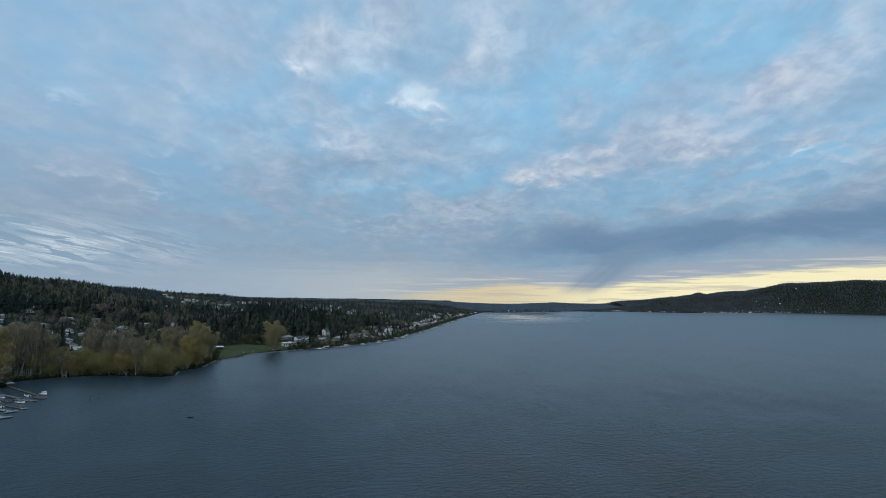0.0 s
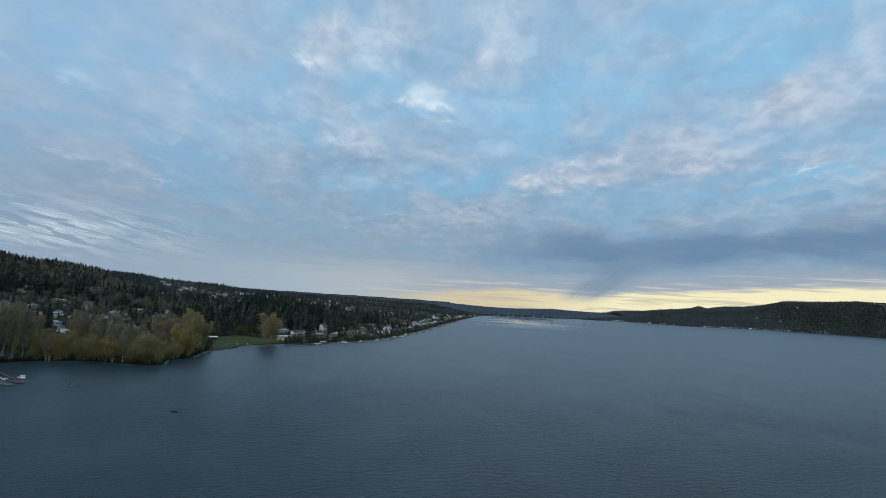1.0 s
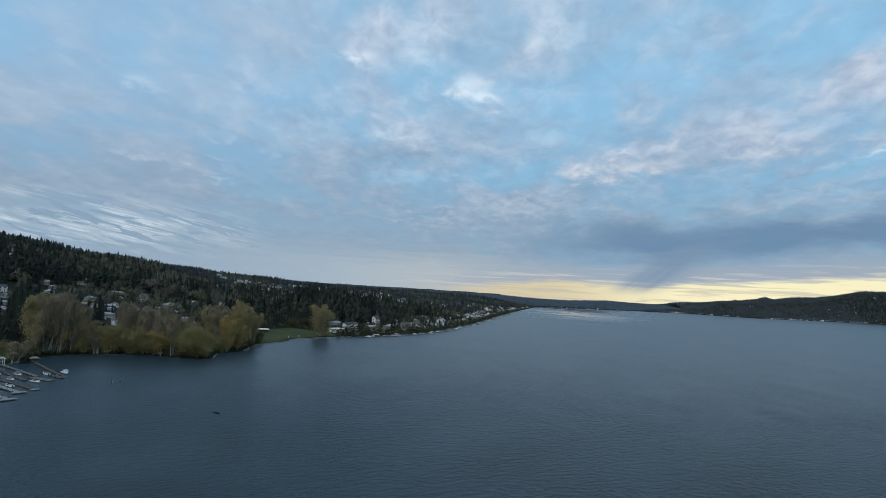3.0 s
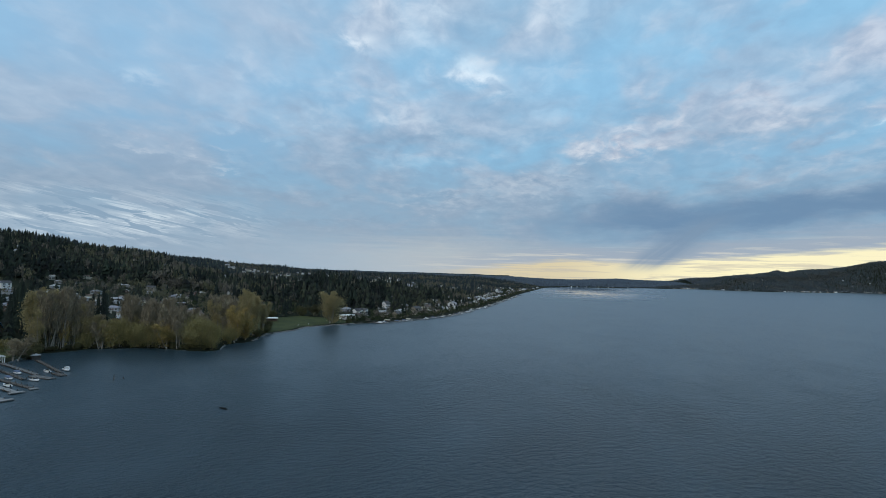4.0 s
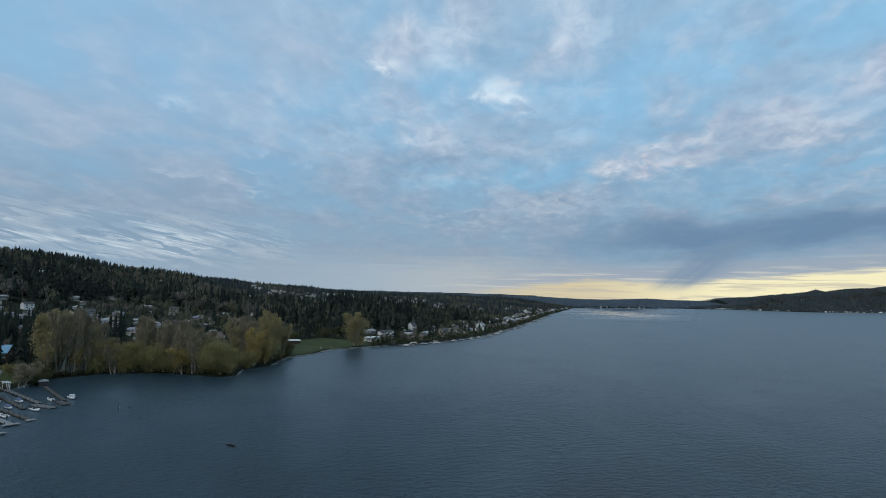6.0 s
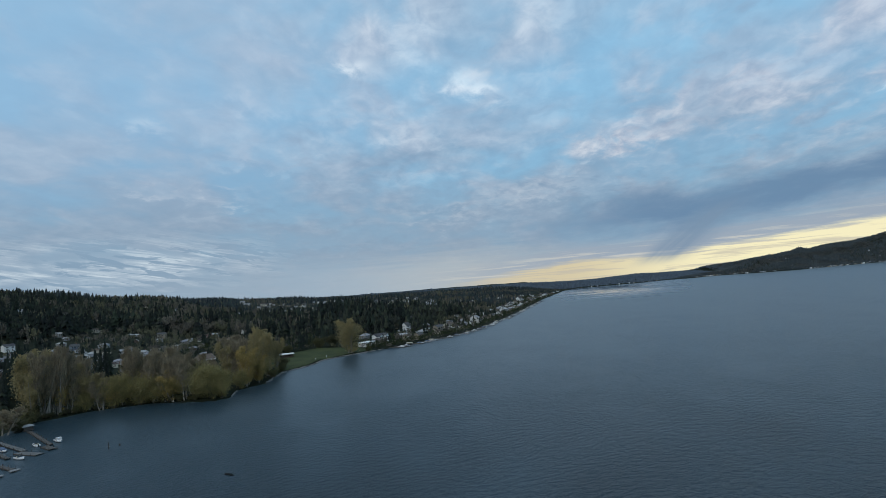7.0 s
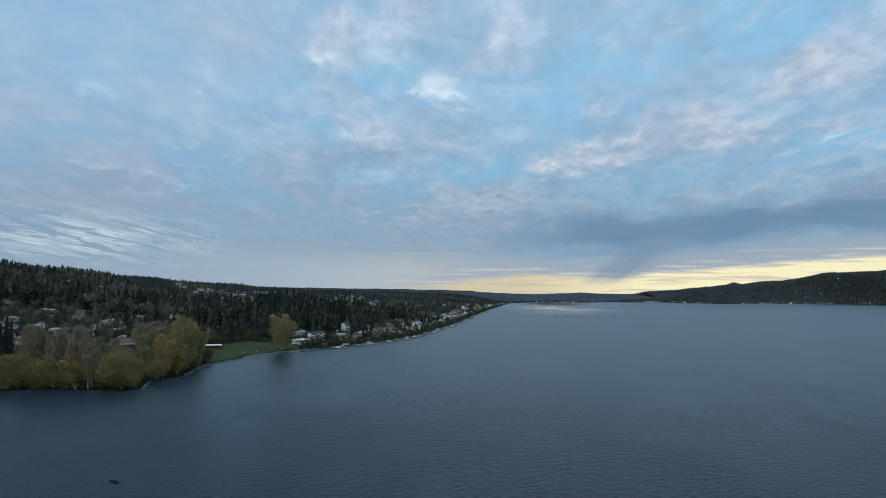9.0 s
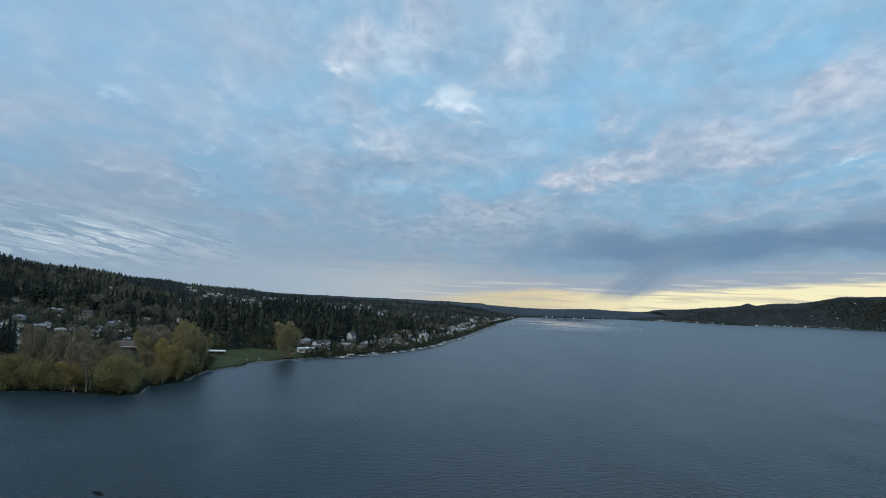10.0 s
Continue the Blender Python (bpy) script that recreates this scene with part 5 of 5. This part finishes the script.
# ---- docks, boats and things on the water ----
def make_dock(name, label, a, b, width, top=0.55, tee=0.0, mat=DECK):
    """A timber dock from a to b on piles; tee: length of a cross piece at its end."""
    (ax, ay), (bx, by) = a, b
    n = math.hypot(bx - ax, by - ay)
    dock = new(name)
    so = Soup()
    so.box(0, -width / 2 - 0.05, top - 0.32, n, -width / 2 + 0.07, top - 0.05)
    so.box(0, width / 2 - 0.07, top - 0.32, n, width / 2 + 0.05, top - 0.05)
    part("stringer", so, PILE, dock, "dark wet timber stringers")
    count = min(int(n / 0.62), 80) if ay < 364 else 1  # single planks only where they can be told apart
    step = n / count
    plank = Soup()
    plank.box(0, -width / 2, top - 0.05, step - 0.03, width / 2, top)
    me = plank.mesh("plank", mat)
    for i in range(count):
        p = new("plank", me)
        p.parent = dock
        p.location = (i * step, 0, 0.004 * (i % 3))
    for i in range(max(2, int(n / 5)) + 1):
        x = min(0.3 + i * 5.0, n - 0.2)
        for s in (-1, 1):
            so = Soup()
            so.tube([(x, s * (width / 2 + 0.14), -3.5), (x, s * (width / 2 + 0.14), top + 0.55)], [0.14, 0.12], 7)
            part("post", so, PILE, dock)
    if tee:
        so = Soup()
        so.box(n + 0.02, -tee / 2, top - 0.25, n + 2.2, tee / 2, top)
        part("float", so, FLOAT, dock, "pale floating end platform")
    dock.matrix_basis = pose(ax, ay, 0, 0, 0, math.degrees(math.atan2(by - ay, bx - ax)))
    return tagged(dock, label, "dock", "docks below the garden" if ay < 364 else "docks along the west shore")


def make_boat(label, length=6.4, beam=2.3, cover=False, cabin=False):
    """A small motor boat, bow to +x, afloat at z = 0."""
    boat = new("motor_boat")
    rings = []
    for i in range(9):
        u = i / 8
        x = (u - 0.45) * length
        b = beam / 2 * (1 - max(0, (u - 0.45) / 0.55) ** 2.2) * (0.9 + 0.1 * min(1, u * 4)) + 0.02
        sheer = 0.72 + 0.30 * u * u
        keel = -0.22 + 0.55 * max(0, (u - 0.6) / 0.4) ** 2
        rings.append([(x, -b, sheer), (x, -b * 0.82, 0.05 + 0.3 * u * u), (x, 0, keel), (x, b * 0.82, 0.05 + 0.3 * u * u), (x, b, sheer), (x, b * 0.86, sheer - 0.02), (x, 0, sheer - (0.30 if u < 0.55 else -0.06)), (x, -b * 0.86, sheer - 0.02)])
    so = Soup()
    so.loft(rings)
    part("hull", so, HULL, boat, "white hull", True)
    if cover:
        so = Soup()
        cr = []
        for i in range(6):
            u = i / 5
            x = (u * 0.75 - 0.43) * length
            hh = 0.35 + 0.55 * math.sin(math.pi * (0.2 + 0.7 * u))
            b = beam / 2 * 0.98 * (1 - 0.3 * max(0, u - 0.6))
            cr.append([(x, -b, 0.76), (x, -b * 0.6, 0.76 + hh * 0.7), (x, 0, 0.76 + hh), (x, b * 0.6, 0.76 + hh * 0.7), (x, b, 0.76)])
        so.loft(cr)
        part("cover", so, CANVAS, boat, "dark blue canvas cover", True)
    else:
        so = Soup()
        x = 0.12 * length
        so.poly((x, -beam * 0.42, 0.80), (x, beam * 0.42, 0.80), (x - 0.45, beam * 0.36, 1.35), (x - 0.45, -beam * 0.36, 1.35))
        so.poly((x + 0.03, -beam * 0.42, 0.80), (x - 0.42, -beam * 0.36, 1.35), (x - 0.42, beam * 0.36, 1.35), (x + 0.03, beam * 0.42, 0.80))
        part("windscreen", so, GLASS, boat)
        for yy in (-0.5, 0.5):
            so = Soup()
            so.box(-0.12 * length, yy - 0.28, 0.45, -0.12 * length + 0.55, yy + 0.28, 0.85)
            so.box(-0.12 * length - 0.12, yy - 0.28, 0.45, -0.12 * length, yy + 0.28, 1.2)
            part("seat", so, CREAM, boat)
    if cabin:
        so = Soup()
        so.box(-0.05 * length, -beam * 0.36, 0.72, 0.22 * length, beam * 0.36, 1.75)
        part("cabin", so, HULL, boat)
    so = Soup()
    so.box(-0.45 * length - 0.45, -0.2, -0.3, -0.45 * length - 0.03, 0.2, 1.05)
    part("outboard_motor", so, DARK, boat, "black outboard motor")
    return tagged(boat, label, "boat")


# the docks below the garden
make_dock("dock", "pale timber dock running out below the pergola", (-251, 304.2), (-212.5, 283.2), 1.9)
make_dock("dock", "dark floating platform at the end of the pale dock", (-213.5, 281.2), (-201, 278), 3.2, 0.4)
make_dock("dock", "dark weathered dock running out from the boathouse", (-243, 316.7), (-208.5, 291.2), 1.5, 0.5, mat=PILE)
make_dock("dock", "grey platform with mooring posts at the dock's end", (-209.5, 289.2), (-201.5, 284.6), 2.6, 0.45, mat=PILE)
make_dock("dock", "narrow dark timber dock with boats moored beside it", (-245, 293.8), (-210, 273.5), 1.4, 0.5, mat=PILE)
make_dock("dock", "long dark walkway dock with low piles", (-240, 280.6), (-193.4, 259.3), 1.5, 0.5, tee=3, mat=PILE)
make_dock("dock", "pale concrete dock with an end platform", (-236, 271.6), (-193.8, 252), 2.1, tee=5, mat=FLOAT)
make_dock("dock", "pale short dock on dark piles", (-216, 253), (-187.5, 240), 2.1, tee=6, mat=FLOAT)
bare_boat = make_boat("white open motor boat with windscreen moored at a dock")
covered = make_boat("white motor boat under a dark blue cover", cover=True)
cruiser = make_boat("white cabin boat moored at a dock", 7.0, 2.5, cabin=True)
bare_boat.matrix_basis = pose(-205.3, 273.7, 0, 0, 0, -24)
covered.matrix_basis = pose(-224, 285.2, 0, 0, 0, -30)
cruiser.matrix_basis = pose(-210.8, 297.5, 0, 0, 0, -35)
for kind, bx, by, turn in ((bare_boat, -215.4, 291.5, 150), (bare_boat, -206.5, 261.8, 155), (covered, -217.5, 274.2, -28), (bare_boat, -231.5, 282.4, -30)):
    copy_thing(kind, pose(bx, by, 0, 0, 0, turn) @ Matrix.Scale(0.9, 4))

terrace = new("garden_terrace")
so = Soup()
so.box(-5, -2.2, -1.5, 5, 2.2, 0.3)
part("slab", so, STONE, terrace, "pale stone slab")
for i in range(6):
    so = Soup()
    so.box(-4.9 + i * 1.93, -2.15, 0.3, -4.75 + i * 1.93, -2.0, 1.3)
    part("post", so, WHITE, terrace)
so = Soup()
so.box(-4.95, -2.2, 1.3, 4.95, -1.95, 1.4)
so.box(-4.95, -2.12, 0.7, 4.95, -2.03, 0.8)
part("rail", so, WHITE, terrace, "white painted rail")
terrace.matrix_basis = pose(-289, 331, height_at(-289, 331) + 0.5, 0, 0, 42)
tagged(terrace, "raised garden terrace with a white rail beside the lawn", "terrace")

boathouse = new("boathouse")
so = Soup()
so.box(-3.0, -2.6, 0.3, 3.0, 2.6, 0.5)
part("deck", so, DECK, boathouse)
so = Soup()
so.box(-2.7, -2.3, 0.5, 2.7, 2.3, 2.5)
part("wall", so, PILE, boathouse, "dark timber walls")
so = Soup()
for z0 in (0.0, 0.18):
    ring = [(-3.3, -2.9, 2.5 + z0), (3.3, -2.9, 2.5 + z0), (3.3, 2.9, 2.5 + z0), (-3.3, 2.9, 2.5 + z0)]
    for i in range(4):
        so.poly(ring[i], ring[(i + 1) % 4], (0, 0, 3.5 + z0))
part("roof", so, ROOF_PALE, boathouse, "pale hipped shingle roof")
for sx in (-2.8, 2.8):
    for sy in (-2.4, 2.4):
        so = Soup()
        so.tube([(sx, sy, -3.5), (sx, sy, 0.5)], [0.16, 0.16], 7)
        part("post", so, PILE, boathouse)
boathouse.matrix_basis = pose(-247.5, 320.5, 0, 0, 0, -35) @ Matrix.Scale(0.8, 4)
tagged(boathouse, "small dark boathouse with pale hipped roof on piles", "boathouse")

pergola = new("pergola")
for sx in (-2.6, 0, 2.6):
    for sy in (-1.4, 1.4):
        so = Soup()
        so.box(sx - 0.14, sy - 0.14, -1.0, sx + 0.14, sy + 0.14, 2.5)
        part("post", so, WHITE, pergola)
for sy in (-1.4, 1.4):
    so = Soup()
    so.box(-3.1, sy - 0.1, 2.5, 3.1, sy + 0.1, 2.75)
    part("beam", so, WHITE, pergola)
for i in range(9):
    so = Soup()
    x = -2.9 + i * 0.725
    so.box(x - 0.06, -1.9, 2.75, x + 0.06, 1.9, 2.9)
    part("rafter", so, WHITE, pergola)
pergola.matrix_basis = pose(-253.5, 306, height_at(-253.5, 306) + 0.2, 0, 0, -30)
tagged(pergola, "white timber pergola on the shore by the docks", "pergola")

log = new("floating_log")
so = Soup()
so.tube([(-1.7, 0, 0.0), (-1.2, 0.02, 0.06), (0, 0, 0.12), (1.1, -0.05, 0.10), (1.7, 0.0, 0.0)], [0.22, 0.50, 0.55, 0.44, 0.12], 9)
part("trunk", so, LOG, log, shade=True)
so = Soup()
so.tube([(0.5, 0.1, 0.35), (0.75, 0.35, 0.85), (0.8, 0.5, 1.0)], [0.12, 0.08, 0.03], 5)
part("branch_stub", so, LOG, log)
log.matrix_basis = pose(-108.2, 247.3, 0, 0, 0, -25) @ Matrix.Diagonal((1.3, 0.9, 0.72, 1))
tagged(log, "dark sodden log adrift on the lake", "log")

marker = new("channel_marker")
so = Soup()
so.tube([(0, 0, -3.5), (0, 0, 2.6)], [0.2, 0.17], 8)
part("post", so, PILE, marker)
so = Soup()
so.box(-0.2, -0.06, 0.9, 0.5, 0.06, 1.25)
part("sign_board", so, WHITE, marker, "small white board")
marker.matrix_basis = pose(-175.7, 282, 0, 0, 0, 35)
tagged(marker, "dark pile marker with small white board in the water", "marker")
stump = new("mooring_stump")
so = Soup()
so.tube([(0, 0, -3.5), (0, 0, 0.6), (0.02, 0, 0.75)], [0.28, 0.26, 0.16], 8)
part("post", so, PILE, stump)
stump.matrix_basis = pose(-174.7, 286.7, 0)
tagged(stump, "short dark timber stump standing in the water", "pile")
buoy = new("mooring_buoy")
so = Soup()
so.tube([(0, 0, -0.35), (0, 0, -0.15), (0, 0, 0.15), (0, 0, 0.42), (0, 0, 0.55)], [0.15, 0.42, 0.5, 0.34, 0.08], 12)
part("float", so, HULL, buoy, shade=True)
so = Soup()
so.tube([(0, 0, 0.55), (0, 0, 0.75)], [0.04, 0.04], 6)
part("eye_bolt", so, METAL, buoy)
buoy.matrix_basis = pose(-68.6, 449, 0) @ Matrix.Scale(0.7, 4)
tagged(buoy, "small round white mooring buoy on the lake", "buoy")

# hedges, shrubs and small garden trees of the lakeside homes
g = np.random.default_rng(51)
gy_ = 575 + 1300 * g.uniform(0, 1, 3400) ** 1.4
gx_ = np.interp(gy_, [p[1] for p in WEST_SHORE[14:25]], [p[0] for p in WEST_SHORE[14:25]]) - 2.5 - 70 * g.uniform(0, 1, 3400) ** 1.5
keep = far_enough(gx_, gy_, [(hx, hy, 5.5) for hx, hy in SHORE_HOMES]) & ~in_ring(gx_, gy_, PARK)
gx_, gy_ = gx_[keep], gy_[keep]
# undergrowth along the edge of the wood behind the park
bx_, by_ = g.uniform(-330, -205, 900), g.uniform(545, 720, 900)
open_ = far_enough(bx_, by_, [(hx, hy, 6) for hx, hy in VILLAGE]) & ~in_ring(bx_, by_, PARK) & (bx_ < -212 - (by_ - 560) * 0.1)
gx_, gy_ = np.concatenate([gx_, bx_[open_]]), np.concatenate([gy_, by_[open_]])
gh = g.uniform(1.5, 6.0, len(gx_))
rows = np.stack([gx_, gy_, ground_height(gx_, gy_) - 0.2, gh * 0.6, gh, g.uniform(0, 6, len(gx_))], -1)
half = g.uniform(0, 1, len(gx_)) < 0.74
tagged(new("garden_shrubs", swarm("garden_shrubs", clump_template(40, 14, 0.2, False), rows[half], SHRUB, 0.15, 8)), "dark green shrubs and hedges of lakeside gardens", "shrubs", kind="stuff")
tagged(new("bare_garden_shrubs", swarm("bare_garden_shrubs", clump_template(40, 15, 0.2, False), rows[~half], LEAF_FAR, 0.15, 9)), "brown leafless shrubs of lakeside gardens", "shrubs", kind="stuff")

# docks and boats of the homes along the west shore
rng = random.Random(33)
line = WEST_SHORE[17:25]
for i in range(44):
    yy = 585 + 900 * (i / 44) ** 1.5 + rng.uniform(-3, 3)
    xx = float(np.interp(yy, [p[1] for p in line], [p[0] for p in line]))
    a = radians(rng.uniform(-28, -8))
    n = rng.uniform(7, 13)
    make_dock("dock", "pale timber dock of a lakeside home", (xx - 2, yy), (xx + n * math.cos(a), yy + n * math.sin(a)), 1.8, tee=rng.choice((0, 4, 5)))
    if i % 4 != 3:
        side = rng.choice((-1, 1)) * 2.4
        d = n * rng.uniform(0.55, 0.8)
        copy_thing(rng.choice((bare_boat, covered, cruiser)), pose(xx + d * math.cos(a) - side * math.sin(a), yy + d * math.sin(a) + side * math.cos(a), 0, 0, 0, math.degrees(a) + rng.choice((0, 180))))

# fabric canopies over boat lifts at the ends of the home docks
def make_canopy():
    can = new("boat_canopy")
    so = Soup()
    rings = []
    for i in range(7):
        a = math.pi * i / 6
        rings.append([(-3.2, -1.6 * math.cos(a), 2.3 + 0.8 * math.sin(a)), (3.2, -1.6 * math.cos(a), 2.3 + 0.8 * math.sin(a)),
                      (3.2, -1.52 * math.cos(a), 2.22 + 0.8 * math.sin(a)), (-3.2, -1.52 * math.cos(a), 2.22 + 0.8 * math.sin(a))])
    so.loft(rings)
    part("canopy_cover", so, CREAM, can, "pale fabric cover", True)
    for sx in (-3.0, 3.0):
        for sy in (-1.55, 1.55):
            so = Soup()
            so.tube([(sx, sy, -3.0), (sx, sy, 2.35)], [0.07, 0.07], 6)
            part("post", so, METAL, can)
    return tagged(can, "pale fabric canopy on steel posts over a boat lift", "canopy", "boat canopies along the west shore")


rng = random.Random(35)
canopy = make_canopy()
for i in range(11):
    yy = 596 + 800 * (i / 11) ** 1.3 + rng.uniform(-18, 18)
    xx = float(np.interp(yy, [p[1] for p in line], [p[0] for p in line])) + rng.uniform(3, 8)
    m = pose(xx, yy, 0, 0, 0, rng.uniform(-60, 40)) @ Matrix.Scale(rng.uniform(0.65, 0.95), 4)
    if i == 0:
        canopy.matrix_basis = m
    else:
        copy_thing(canopy, m)

# stones along the water's edge of the park, and two white posts on its beach
rng = random.Random(61)
stones = []
for k_ in range(3):
    so = Soup()
    n = 7
    rings = []
    for z, r in ((-0.35, 0.7), (0.05, 1.0), (0.42, 0.8), (0.62, 0.35)):
        rings.append([(r * math.cos(math.tau * i / n) * rng.uniform(0.8, 1.2), r * math.sin(math.tau * i / n) * rng.uniform(0.8, 1.2), z + rng.uniform(-0.06, 0.06)) for i in range(n)])
    so.loft(rings)
    stones.append(so.mesh("rock", STONE))
edge = WEST_SHORE[12:18]
for i in range(90):
    j = rng.randrange(len(edge) - 1)
    u = rng.uniform(0, 1)
    x = edge[j][0] + (edge[j + 1][0] - edge[j][0]) * u + rng.uniform(-0.8, 0.5)
    y = edge[j][1] + (edge[j + 1][1] - edge[j][1]) * u + rng.uniform(-0.6, 0.6)
    s_ = rng.uniform(0.5, 1.25)
    ob = new("rock", stones[i % 3])
    ob.matrix_basis = pose(x, y, max(height_at(x, y), 0.0) - 0.05, 0, 0, rng.uniform(0, 360)) @ Matrix.Scale(s_, 4)
    tagged(ob, "grey shore stone at the edge of the park beach", "rock", "stones along the park shore")
for x, y in ((-182.5, 520), (-177.5, 532)):
    post = new("beach_post")
    so = Soup()
    so.box(-0.06, -0.06, -0.6, 0.06, 0.06, 1.6)
    part("post", so, WHITE, post)
    so = Soup()
    so.box(-0.3, -0.05, 1.1, 0.3, -0.1, 1.55)
    part("sign_board", so, WHITE, post)
    post.matrix_basis = pose(x, y, height_at(x, y) + 0.1, 0, 0, 60)
    tagged(post, "white notice board on a post by the park beach", "sign")
